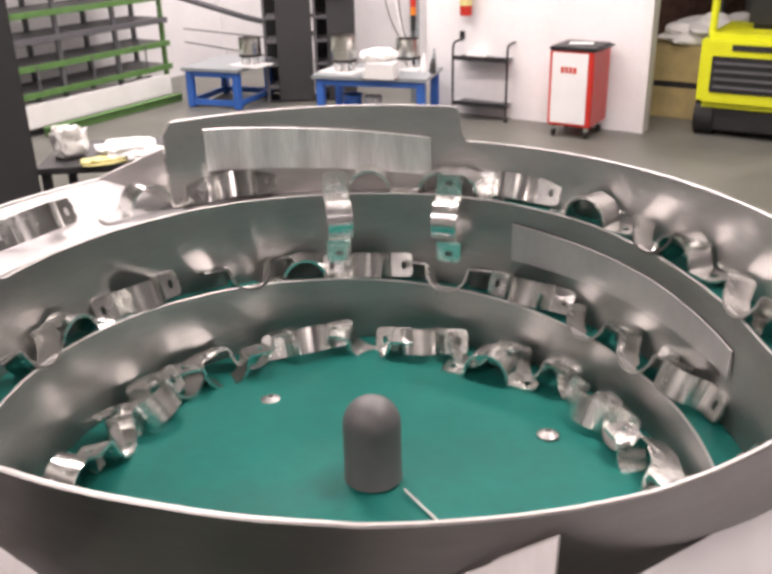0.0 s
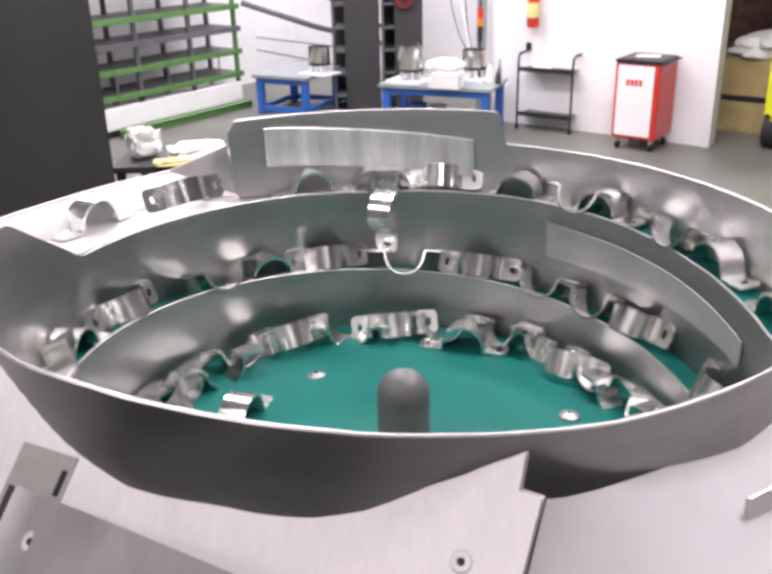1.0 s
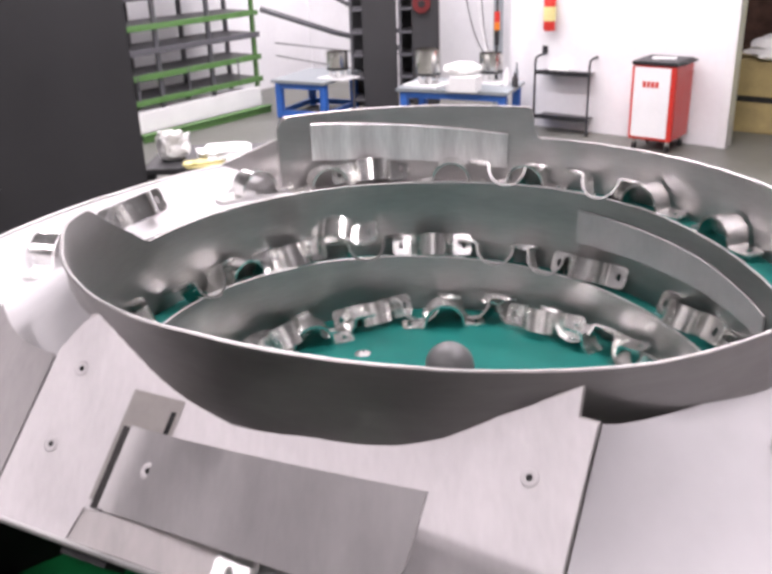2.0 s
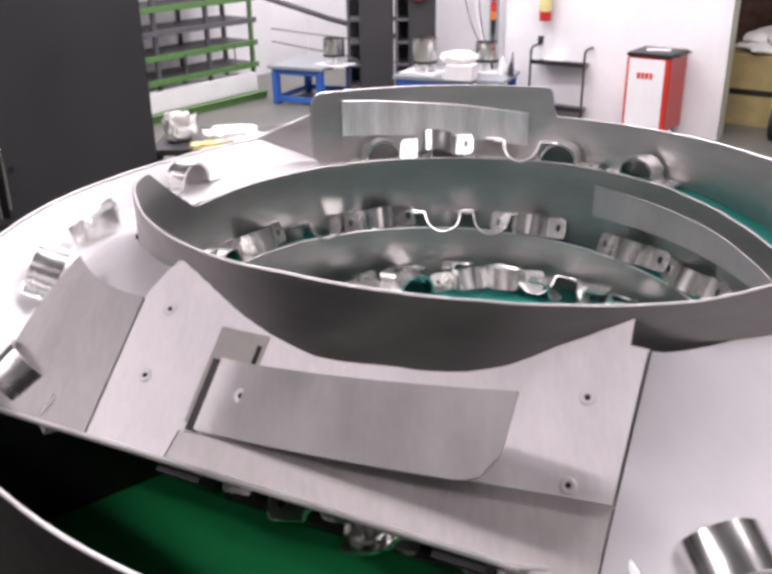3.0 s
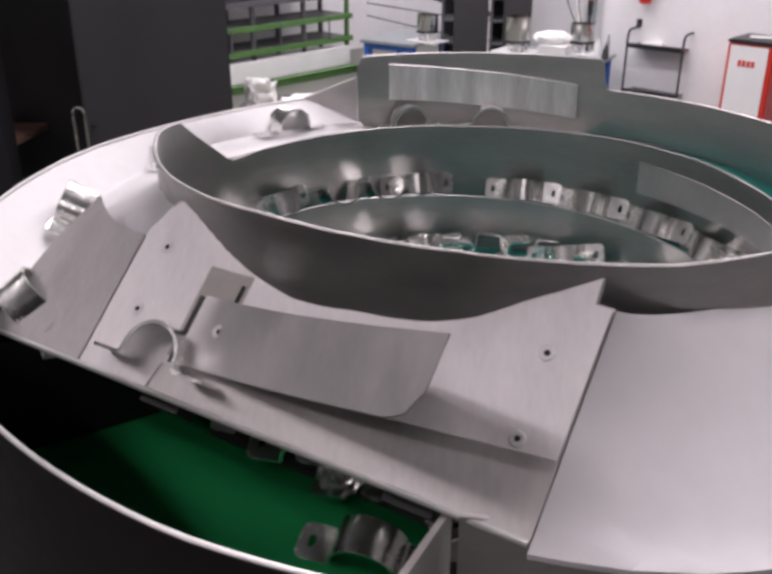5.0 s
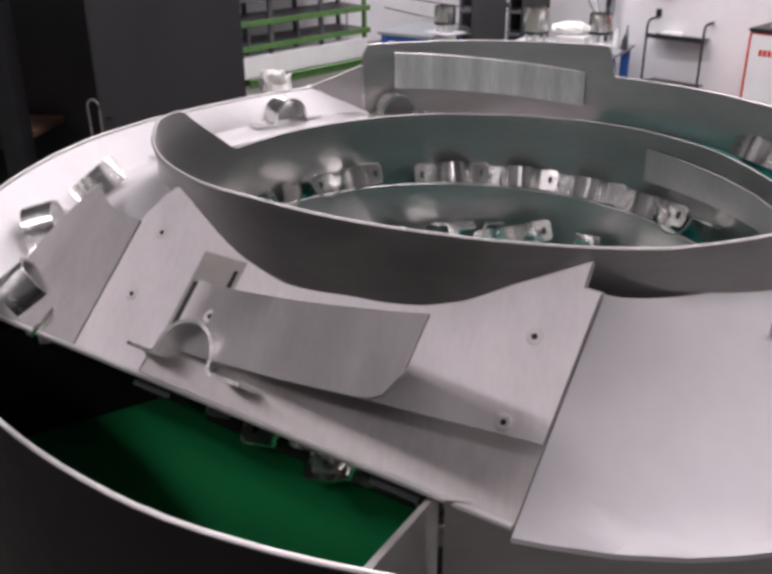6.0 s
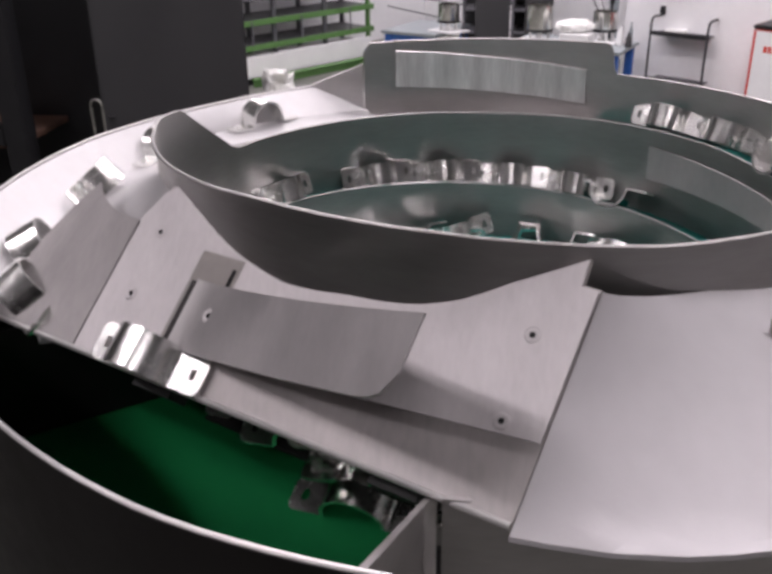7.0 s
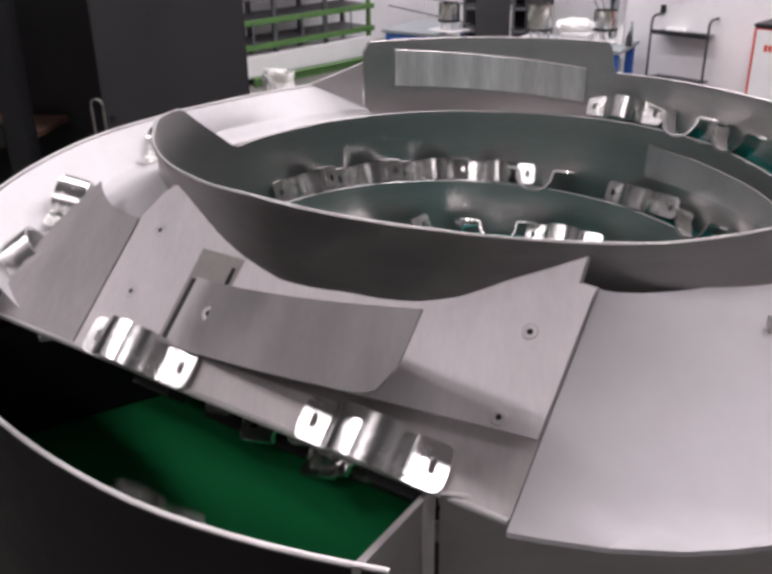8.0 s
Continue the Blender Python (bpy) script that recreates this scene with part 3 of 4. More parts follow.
def clamp_profile():
    """(position along x and height, normal) at arc length u, for the strip bent into ear, arch and ear with rounded bends."""
    quarter = 0.5 * math.pi * BEND
    arch = math.pi * ARCH_R + 2 * quarter
    total = 2 * EAR + arch
    xc = ARCH_R + BEND

    def at(u):
        if u > total / 2:
            p, n = at(total - u)
            return Vector((-p.x, 0, p.z)), Vector((-n.x, 0, n.z))
        if u <= EAR:
            return Vector((-(xc + EAR) + u, 0, 0)), Vector((0, 0, 1))
        if u <= EAR + quarter:
            a = (u - EAR) / BEND
            return Vector((-xc + BEND * math.sin(a), 0, BEND - BEND * math.cos(a))), Vector((-math.sin(a), 0, math.cos(a)))
        a = math.pi - (u - EAR - quarter) / ARCH_R
        return Vector((ARCH_R * math.cos(a), 0, BEND + ARCH_R * math.sin(a))), Vector((math.cos(a), 0, math.sin(a)))
    return at, total, arch


def clamp_mesh():
    at, total, arch = clamp_profile()
    flat = {}
    faces = []

    def v(u, w):
        key = (round(u, 6), round(w, 6))
        if key not in flat:
            flat[key] = len(flat)
        return flat[key]
    bend = 0.5 * math.pi * BEND
    us = [EAR + bend * i / 4 for i in range(4)] + [EAR + bend + (arch - 2 * bend) * i / 14 for i in range(15)] + [EAR + arch - bend + bend * i / 4 for i in range(1, 5)]
    ws = [-HALF_W, -HALF_W / 3, HALF_W / 3, HALF_W]
    for a, b in zip(us, us[1:]):
        for c, d in zip(ws, ws[1:]):
            faces.append((v(a, c), v(b, c), v(b, d), v(a, d)))
    for side in (0, 1):
        mid = EAR * 0.42
        loop_out, loop_in = [], []
        ring = []
        # outline of the ear: inner edge shared with the arch, outer end with rounded corners
        ring += [(EAR, w) for w in ws]
        c = 0.008
        ring += [(EAR * 0.6, HALF_W), (c, HALF_W), (c * 0.3, HALF_W - c * 0.3), (0.0, HALF_W - c)]
        ring += [(0.0, -(HALF_W - c)), (c * 0.3, -(HALF_W - c * 0.3)), (c, -HALF_W), (EAR * 0.6, -HALF_W)]
        n = len(ring)
        for u, w in ring:
            ang = math.atan2(w, u - mid)
            iu, iw = mid + 0.0046 * math.cos(ang), 0.0072 * math.sin(ang)
            if side:
                u, iu = total - u, total - iu
            loop_out.append(v(u, w))
            loop_in.append(v(iu, iw + 1e-5))
        for i in range(n):
            j = (i + 1) % n
            faces.append((loop_out[i], loop_out[j], loop_in[j], loop_in[i]))
    keys = list(flat)
    n_arch = 22 * 3
    count = {}
    for f in faces:
        for i, j in zip(f, f[1:] + f[:1]):
            count.setdefault(frozenset((i, j)), []).append((i, j))
    meshes = []
    for name, group in (("arch", faces[:n_arch]), ("ear", faces[n_arch:n_arch + 12]), ("ear", faces[n_arch + 12:])):
        bm = bmesh.new()
        top, low = {}, {}
        for k in {k for f in group for k in f}:
            u, w = keys[k]
            p, nrm = at(u)
            top[k] = bm.verts.new(p + nrm * THICK + Vector((0, w, 0)))
            low[k] = bm.verts.new(p + Vector((0, w, 0)))
        for f in group:
            bm.faces.new([top[k] for k in f])
            bm.faces.new([low[k] for k in reversed(f)])
            for i, j in zip(f, f[1:] + f[:1]):
                if len(count[frozenset((i, j))]) == 1:
                    bm.faces.new((top[j], top[i], low[i], low[j]))
        meshes.append((name, finish(name, bm, ZINC)))
    return meshes


CLAMP = clamp_mesh()
clamps = []


def clamp(path, label="bright zinc-plated pipe clamp with two slotted ears", times=None):
    """A clamp that follows path(t), a pose in the workshop."""
    ob = tagged(new("pipe_clamp"), label, "clamp", "pipe clamps in the feeder")
    ob.empty_display_size = 0.02
    for name, mesh in CLAMP:
        new(name, mesh).parent = ob
    clamps.append((ob, path, times))
    return ob


def frame_of(p, along_dir, up_dir):
    x = along_dir.normalized()
    z = (up_dir - x * up_dir.dot(x)).normalized()
    y = z.cross(x)
    m = Matrix((x, y, z)).transposed().to_4x4()
    m.translation = p + UP
    return m


def seat(kind, p, tangent, inward, up, lean=0.0):
    """Pose of a clamp on a track: arch (ears down), face (on its long edge against the wall), cup (arch hanging down)."""
    if kind == "arch":
        return frame_of(p, tangent, up)
    if kind == "cup":
        return frame_of(p + up * 0.036, tangent, -up)
    if kind == "wave":
        return frame_of(p + up * 0.040 + inward * 0.004, tangent, (inward * 0.45 - up).normalized())
    nrm = (inward + up * 0.42 + up * lean).normalized()
    return frame_of(p + up * (HALF_W - 0.001), tangent, nrm)


def ring_pose(kind, deg, r, z, lean=0.0):
    p = plan(deg, r, z)
    q = plan(deg + 0.5, r, z)
    tangent = (q - p).normalized()
    inward = Vector((0, 0, 1)).cross(tangent)
    return seat(kind, p, tangent, inward, Vector((0, 0, 1)), lean=lean)


UPPER_RATE, INNER_RATE, FLOOR_RATE, SLIDE = 22.5, 19.5, 18.0, 0.284


def plate_pose(kind, s):
    if kind == "arch":
        return frame_of(plate(s, 0.600, 0.012), PLATE_U, Vector((0.26, 0.52, 0.68)))
    return frame_of(plate(s, 0.603, 0.004), PLATE_U, PLATE_UP)


def upper_pose(kind, d):
    """Along the upper track, round the ledge's groove and over the flat plate."""
    if kind == "roll":
        kind = "arch" if d < 176 else "face"
    if d < 118:
        r = {"face": R_OUTER - 0.006, "arch": 0.512, "cup": 0.512, "wave": 0.515}[kind]
        return ring_pose(kind, d, r, track_z(d) - 0.004)
    if d < 217:
        k = min(1.0, (d - 118) / 12)
        r0 = {"face": R_OUTER - 0.006, "arch": 0.512, "cup": 0.512, "wave": 0.515}[kind]
        r1 = groove_r(d) + (0.006 if kind != "face" else 0.004)
        z = groove_z(d) + 0.002
        p = plan(d, r0 + (r1 - r0) * k, z)
        q = plan(d + 0.5, r0 + (r1 - r0) * k, groove_z(d + 0.5) + 0.002)
        tangent = (q - p).normalized()
        inward = Vector((0, 0, 1)).cross(tangent)
        kk = min(1.0, max(0.0, (d - 170) / 40))
        up = Vector((0, 0, 1))
        if kind == "face" or d > 176:
            nrm_out = (inward * (1 - kk) + Vector((0, 0, 1)) * (0.25 + 0.6 * kk) - inward * 0.65 * kk).normalized()
            if kk > 0:
                return frame_of(p + Vector((0, 0, 0.014)), tangent, nrm_out)
        return seat(kind, p, tangent, inward, up)
    s = -0.25 + SLIDE * (d - 217) / UPPER_RATE
    if s < 0.29:
        return plate_pose(kind, s)
    a = 268.5 + (s - 0.29) / SLIDE * 27
    p, q = plan(a, 0.655, 0.192), plan(a + 0.5, 0.655, 0.192)
    tangent = (q - p).normalized()
    return frame_of(p, tangent, (Vector((0, 0, 1)) - Vector((0, 0, 1)).cross(tangent) * 0.5).normalized())


def on_upper(kind, start):
    return lambda t: upper_pose(kind, start + UPPER_RATE * t)


def queued(kind, table):
    """Along the same way, held up in the queue: (time, angle) pairs."""
    at = along(table)
    return (lambda t: upper_pose(kind, at(t))), [t for t, d in table]


def on_inner(kind, start):
    def path(t):
        d = start + INNER_RATE * t
        r = {"face": R_MAIN - 0.012, "arch": 0.450, "cup": 0.452, "wave": 0.455}[kind]
        return ring_pose(kind, d, r, inner_rim(d) - 0.015)
    return path


def on_floor(kind, start, r, turn=0.0, tilt=0.0, rise=0.0):
    def path(t):
        d = start + FLOOR_RATE * t
        p = plan(d, r, floor_z(r) + rise)
        q = plan(d + 0.5, r, floor_z(r) + rise)
        tangent = (q - p).normalized()
        inward = Vector((0, 0, 1)).cross(tangent)
        return seat(kind, p, tangent, inward, Vector((0, 0, 1))) @ pose(0, 0, 0, tilt, 0, turn)
    return path


def falling(before, t0, landing, t1, spin=(180, 60, 40), after=None):
    """Follows before(t) to t0, falls and tumbles to the landing pose at t1, and lies there or goes on with after(t)."""
    def path(t):
        if t <= t0:
            return before(t)
        if t >= t1:
            return after(t) if after else landing
        a, b = before(t0), after(t1) if after else landing
        f = (t - t0) / (t1 - t0)
        p = a.translation.lerp(b.translation, f)
        p.z = a.translation.z + (b.translation.z - a.translation.z) * f * f + 0.02 * math.sin(math.pi * f)
        qa = a.to_quaternion()
        qb = b.to_quaternion()
        q = qa.slerp(qb, f) @ Euler([radians(s * math.sin(math.pi * f) * 0.5) for s in spin]).to_quaternion()
        m = q.to_matrix().to_4x4()
        m.translation = p
        return m
    times = [t0 + (t1 - t0) * i / 6 for i in range(7)]
    return path, times


def build_clamps():
    # upper track: angle at the start
    for kind, d in (("face", -117), ("wave", -132), ("wave", -144)):
        clamp(on_upper(kind, d))
    # those held up where the ledge meets the plate
    for kind, table in (("face", ((0, 109), (4.6, 204), (5.0, 212), (6.2, 213.5), (6.45, 217), (7.1, 231.9), (8, 251.4))), ("roll", ((0, 40.5), (3.5, 116), (5, 160), (6.5, 192), (7.6, 217), (8, 228.3))),
                        ("arch", ((0, 22), (5, 135), (6.5, 172), (7.3, 188), (8, 206))), ("arch", ((0, -4), (5, 109), (6.5, 151), (8, 190))), ("arch", ((0, -22), (5, 90.5), (6.5, 125), (7.2, 149), (8, 163))),
                        ("face", ((0, 199), (3, 271), (3.5, 282), (5, 300), (8, 305)))):
        path, times = queued(kind, table)
        clamp(path, times=times)
    # clamps that slide off the plate, drop into the return pan and travel round it
    for kind, table, t0, t1, trail in (
            ("face", ((0, 143), (3.0, 212.5), (3.5, 223.3), (3.85, 231), (8, 232)), 3.85, 4.2, ((4.2, -0.307, -0.506), (4.4, -0.27, -0.515), (4.6, -0.231, -0.526), (4.8, -0.183, -0.548), (5.0, -0.132, -0.551), (5.2, -0.10, -0.545), (5.6, -0.085, -0.45), (6.0, -0.08, -0.38), (8, -0.08, -0.37))),
            ("arch", ((0, 125), (4.2, 213), (5.0, 229.5), (5.2, 232.5), (6.15, 234.5), (8, 236)), 6.15, 6.5, ((6.5, -0.246, -0.549), (6.7, -0.178, -0.55), (6.9, -0.146, -0.52), (7.1, -0.137, -0.485), (7.4, -0.13, -0.40), (8, -0.12, -0.36))),
            ("arch", ((0, 83.5), (4.8, 186), (6.5, 203), (7.2, 217), (7.75, 229), (8, 230)), 7.72, 8.0, ((8.0, -0.366, -0.560), (8.1, -0.36, -0.56)))):
        before, knots = queued(kind, table)
        tx, ty = along([(t, x) for t, x, y in trail]), along([(t, y) for t, x, y in trail])
        rest = lambda t, tx=tx, ty=ty: frame_of(Vector((tx(t), ty(t), 0.026)), Vector((1, -0.22, 0)), Vector((-0.1, -0.4, 1)))
        path, times = falling(before, t0, None, t1, after=rest)
        clamp(path, "zinc-plated pipe clamp sliding off into the pan", times + knots + [t for t, x, y in trail])
    # some hang over the spiral wall and drop to the bowl floor or to the inner track
    hang = lambda d0: (lambda t: frame_of(plan(d0 + UPPER_RATE * t, R_MAIN - 0.006, 0.165), Vector((0, 0, 1)), (plan(d0 + 180, 1, 0) - plan(d0, 0.2, 0)) * 1.0))
    trail = ((0.4, -0.142, 0.123), (0.5, -0.176, 0.114), (0.6, -0.201, 0.098), (0.8, -0.223, 0.095), (1.0, -0.236, 0.091), (3, -0.29, -0.01), (8, -0.20, -0.22))
    tx, ty = along([(t, x) for t, x, y in trail]), along([(t, y) for t, x, y in trail])
    path, times = falling(hang(90), -0.01, None, 0.4, after=lambda t: frame_of(Vector((tx(t), ty(t), floor_z(math.hypot(tx(t), ty(t))) + 0.002)), Vector((0.3, 1, 0)), Vector((0, 0, 1))))
    clamp(path, "zinc-plated pipe clamp dropping to the bowl floor", times + [t for t, x, y in trail])
    path, times = falling(hang(67), 1.35, None, 1.75, after=on_floor("arch", 92, 0.34, -20))
    clamp(path, "zinc-plated pipe clamp hanging over the wall", times)
    for kind, d, t0, after in (("arch", 69.5, 1.75, on_floor("wave", 78, 0.35, 20)), ("arch", 66, 2.2, on_floor("cup", 60, 0.35, -30)), ("face", 56, 2.45, on_floor("face", 30, 0.36, 10)), ("wave", 26, 2.9, on_floor("arch", 40, 0.34, 15)), ("wave", 5, 3.22, on_floor("cup", 22, 0.34, -15)), ("face", -104, 7.3, on_inner("face", -102.5))):
        path, times = falling(on_upper(kind, d), t0, None, t0 + 0.38, after=after)
        clamp(path, times=times)
    # climbing inner track
    for kind, d in (("wave", 160), ("arch", 150), ("face", 133), ("wave", 110), ("arch", 98), ("face", 84), ("wave", 66), ("face", 49), ("wave", 33), ("wave", 20), ("face", 11),
                    ("face", -16), ("face", -33), ("face", -50), ("face", -66), ("wave", -76), ("wave", -120)):
        clamp(on_inner(kind, d))
    # heaped along the foot of the inner wall
    rng = random.Random(4)
    for kind, d, r in (("arch", 172, 0.370), ("wave", 160, 0.352), ("face", 146, 0.350), ("wave", 148, 0.388), ("wave", 134, 0.375), ("cup", 123, 0.350), ("wave", 114, 0.385), ("face", 99, 0.372), ("cup", 83, 0.352), ("face", 70, 0.370),
                       ("wave", 56, 0.372), ("arch", 49, 0.335), ("wave", 40, 0.385), ("cup", 27, 0.380), ("face", 19, 0.372), ("wave", 9, 0.385), ("cup", -1, 0.365), ("wave", -10, 0.385), ("face", -24, 0.375), ("cup", -38, 0.37),
                       ("wave", -55, 0.38), ("face", -75, 0.375), ("arch", -95, 0.36), ("wave", -120, 0.38), ("face", -150, 0.37)):
        clamp(on_floor(kind, d, r, rng.uniform(-14, 14), rng.uniform(-10, 10), rng.uniform(0.0, 0.004)))
    # heaped on the black shelf just below the lip
    for q, n, z, a, up in ((-0.035, 0.500, 0.086, -10, 0.2), (0.030, 0.506, 0.092, -25, 0.6), (0.062, 0.510, 0.098, 12, 0.8), (0.095, 0.506, 0.106, -15, 0.7), (0.130, 0.508, 0.094, -30, 0.6), (0.160, 0.500, 0.086, 30, 0.1), (0.055, 0.490, 0.086, 70, 0.1)):
        x = Vector((math.cos(radians(a)) * 0.896, -0.444, 0)) + PLATE_N * math.sin(radians(a))
        m = frame_of(PLATE_U * q + PLATE_N * n + Vector((0, 0, z)), x, PLATE_N * up + Vector((0, 0, 1)))
        clamp(lambda t, m=m: m, "zinc-plated pipe clamp heaped on the black shelf")


def motions():
    for ob, path, extra in clamps:
        ts = sorted({round(0.25 * i, 3) for i in range(33)} | {round(t, 3) for t in (extra or []) if 0 <= t <= 8})
        walk(ob, [(t, path(t)) for t in ts])


# ---- things in the workshop ----
def build_shelf():
    # long rack along the side wall; its own x runs along the wall away from the viewer
    base = room(-4.25, -2.95)
    rack = thing("shelf_rack", "green and grey painted steel shelf rack, nearly empty", "shelf", base, ROOM_TURN + 90)
    L, D = 2.25, 0.55
    for x in (0.05, 0.75, 1.5, 2.2):
        for y in (0.03, D - 0.05):
            part("post", boxes((x - 0.025, x + 0.025, y, y + 0.04, 0, 2.1)), SHELF_GREEN if y < 0.1 and x in (0.05, 2.2) else SHELF_GREY, rack)
    for z, m in ((0.38, SHELF_GREEN), (0.64, SHELF_GREEN), (0.90, SHELF_GREY), (1.15, SHELF_GREEN), (1.45, SHELF_GREY), (1.75, SHELF_GREEN)):
        part("shelf_board", boxes((0.03, L - 0.03, 0.045, D - 0.06, z - 0.02, z)), SHELF_GREY, rack, "grey shelf board")
        part("front_beam", boxes((0, L, -0.012, 0.028, z - 0.055, z + 0.005)), m, rack, "painted front beam")
        part("rear_beam", boxes((0, L, D - 0.01, D + 0.02, z - 0.05, z)), SHELF_GREY, rack)
    for x in (0.4, 1.1, 1.85):
        part("clip", boxes((x - 0.012, x + 0.012, -0.018, -0.0125, 0.38, 0.64)), SHELF_GREY, rack)
    box_ob = thing("white_trough", "long white sheet metal trough on the floor under the shelves", "trough", room(-4.15, -2.95), ROOM_TURN + 90)
    part("panel", boxes((0.05, 2.05, -0.06, -0.03, 0.08, 0.30)), WHITE_SHEET, box_ob)
    part("back", boxes((0.05, 2.05, 0.25, 0.28, 0.06, 0.26)), WHITE_SHEET, box_ob)
    part("bottom", boxes((0.05, 2.05, -0.028, 0.248, 0.06, 0.08)), WHITE_SHEET, box_ob)
    part("skid", boxes((0.1, 2.1, -0.03, 0.24, 0.0, 0.058)), BLACK_PAINT, box_ob)
    beam = thing("green_beam", "loose green steel beam lying on the floor", "beam", room(-4.09, -2.85), ROOM_TURN + 90)
    part("web", boxes((0.1, 2.0, -0.10, -0.07, 0.0, 0.075)), SHELF_GREEN, beam)
    part("flange", boxes((0.1, 2.0, -0.13, -0.04, 0.0755, 0.085)), SHELF_GREEN, beam)
    # black bars leaning against the wall behind the bench
    for i, (a, b) in enumerate((((-4.2, -0.55, 1.75), (-3.1, 0.6, 0.80)), ((-4.3, -0.6, 1.15), (-3.2, 0.75, 0.58)), ((-4.2, -0.5, 0.75), (-2.9, 0.9, 0.50)), ((-4.2, -0.5, 0.6), (-2.9, 0.9, 0.22)), ((-4.2, -0.5, 2.1), (-3.0, 0.7, 1.2)))):
        ob = new("leaning_bar", finish("leaning_bar", tube(bmesh.new(), [room(*a), (room(*a) + room(*b)) / 2 - Vector((0, 0, 0.03)), room(*b)], (0.024, 0.034, 0.008, 0.008, 0.012)[i], 8), SHELF_GREY))
        tagged(ob, "long dark steel bar leaning by the wall", "bar", "leaning bars")


def bench(at, turn, L, D, H, label):
    b = thing("workbench", label, "bench", at, turn, "blue workbenches")
    part("worktop", boxes((-0.03, L + 0.03, -0.03, D + 0.03, H - 0.035, H)), TOP_GREY, b, "grey sheet steel worktop")
    for x in (0.0, L - 0.08):
        for y in (0.0, D - 0.08):
            part("leg", boxes((x, x + 0.08, y, y + 0.08, 0.0, H - 0.036), bevel=0.01), BLUE, b)
    for y in (0.01, D - 0.05):
        part("apron", boxes((0.081, L - 0.081, y, y + 0.04, H - 0.10, H - 0.037)), BLUE, b)
        part("stretcher", boxes((0.081, L - 0.081, y, y + 0.04, 0.03, 0.09)), BLUE, b)
    for x in (0.01, L - 0.05):
        part("side_stretcher", boxes((x, x + 0.04, 0.081, D - 0.081, 0.03, 0.09)), BLUE, b)
    return b


def small_feeder(at, r, h, label, plate_r=None):
    f = thing("small_feeder", label, "machine", at, ROOM_TURN, "small feeders on the benches")
    pr = plate_r or r * 1.6
    part("base_plate", boxes((-pr, pr, -pr * 0.8, pr * 0.8, 0.0, 0.02)), WHITE_SHEET, f)
    for x in (-0.5, 0.5):
        for y in (-0.5, 0.5):
            part("spring_leg", lathe(bmesh.new(), [(0, 0.0205), (0.014, 0.0205), (0.014, 0.10), (0, 0.10)], 12, (x * r, y * r, 0)), WHITE_SHEET, f)
    part("bowl", lathe(bmesh.new(), [(0, 0.101), (r * 0.97, 0.101), (r, 0.11), (r, 0.10 + h), (r * 0.97, 0.10 + h), (r * 0.95, 0.12), (0, 0.115)], 40), POLISHED, f, "polished steel bowl")
    part("band", lathe(bmesh.new(), [(r + 0.002, 0.105), (r + 0.004, 0.107), (r + 0.004, 0.13), (r + 0.002, 0.132)], 40), BLACK_PAINT, f)
    return f


def build_benches():
    bench((-1.46, 9.12, 0), ROOM_TURN + 12, 0.66, 0.82, 0.44, "low blue painted workbench with a grey top")
    small_feeder((-0.72, 9.05, 0.44), 0.12, 0.20, "small polished feeder bowl on a white base")
    bench((-0.03, 8.01, 0), ROOM_TURN + 15, 1.12, 0.62, 0.50, "low blue painted workbench crowded with parts")
    small_feeder((0.27, 8.12, 0.50), 0.13, 0.26, "tall polished drum on a white base")
    small_feeder((0.92, 8.15, 0.50), 0.12, 0.20, "polished drum with a dark band")
    bx = thing("parts_box", "open white cardboard box of parts on the bench", "box", (0.62, 7.72, 0.50), ROOM_TURN + 15)
    part("body", boxes((-0.14, 0.14, -0.10, 0.10, 0.0, 0.15)), WHITE_SHEET, bx)
    bm = bmesh.new()
    bmesh.ops.create_icosphere(bm, subdivisions=4, radius=0.17)
    for v in bm.verts:
        n = noise.noise(v.co * 13) * 0.05 + noise.noise(v.co * 30) * 0.02
        v.co = Vector((v.co.x * 1.1, v.co.y * 0.8, v.co.z * 0.42)) * (1 + 3 * n)
    bag = new("plastic_bag", finish("plastic_bag", bm, FOAM))
    bag.location = (0.60, 7.82, 0.70)
    tagged(bag, "crumpled clear plastic bag on the box", "bag")
    for x, y, h, r, m, lab in ((1.06, 7.95, 0.18, 0.035, WHITE_SHEET, "white plastic bottle on the bench"), (1.13, 7.86, 0.14, 0.03, DARK_PAINT, "dark fitting standing on the bench"),
                               (0.47, 7.75, 0.12, 0.04, WHITE_SHEET, "white jar on the bench"), (1.16, 7.98, 0.22, 0.02, TOP_GREY, "slim grey can on the bench")):
        ob = new("bottle", finish("bottle", lathe(bmesh.new(), [(0, 0), (r, 0), (r * 1.02, h * 0.6), (r * 0.5, h * 0.8), (r * 0.45, h), (0, h)], 20), m))
        ob.location = (x, y, 0.50)
        tagged(ob, lab, "bottle")
    for x, y, h, m in ((0.35, 8.2, 0.26, BLUE), (0.55, 8.15, 0.24, WHITE_SHEET)):
        ob = new("bucket", finish("bucket", lathe(bmesh.new(), [(0, 0), (0.08, 0), (0.095, h), (0.088, h), (0.075, 0.01), (0, 0.012)], 24), m))
        ob.location = (x, y, 0)
        tagged(ob, "plastic bucket standing under the bench", "bucket")


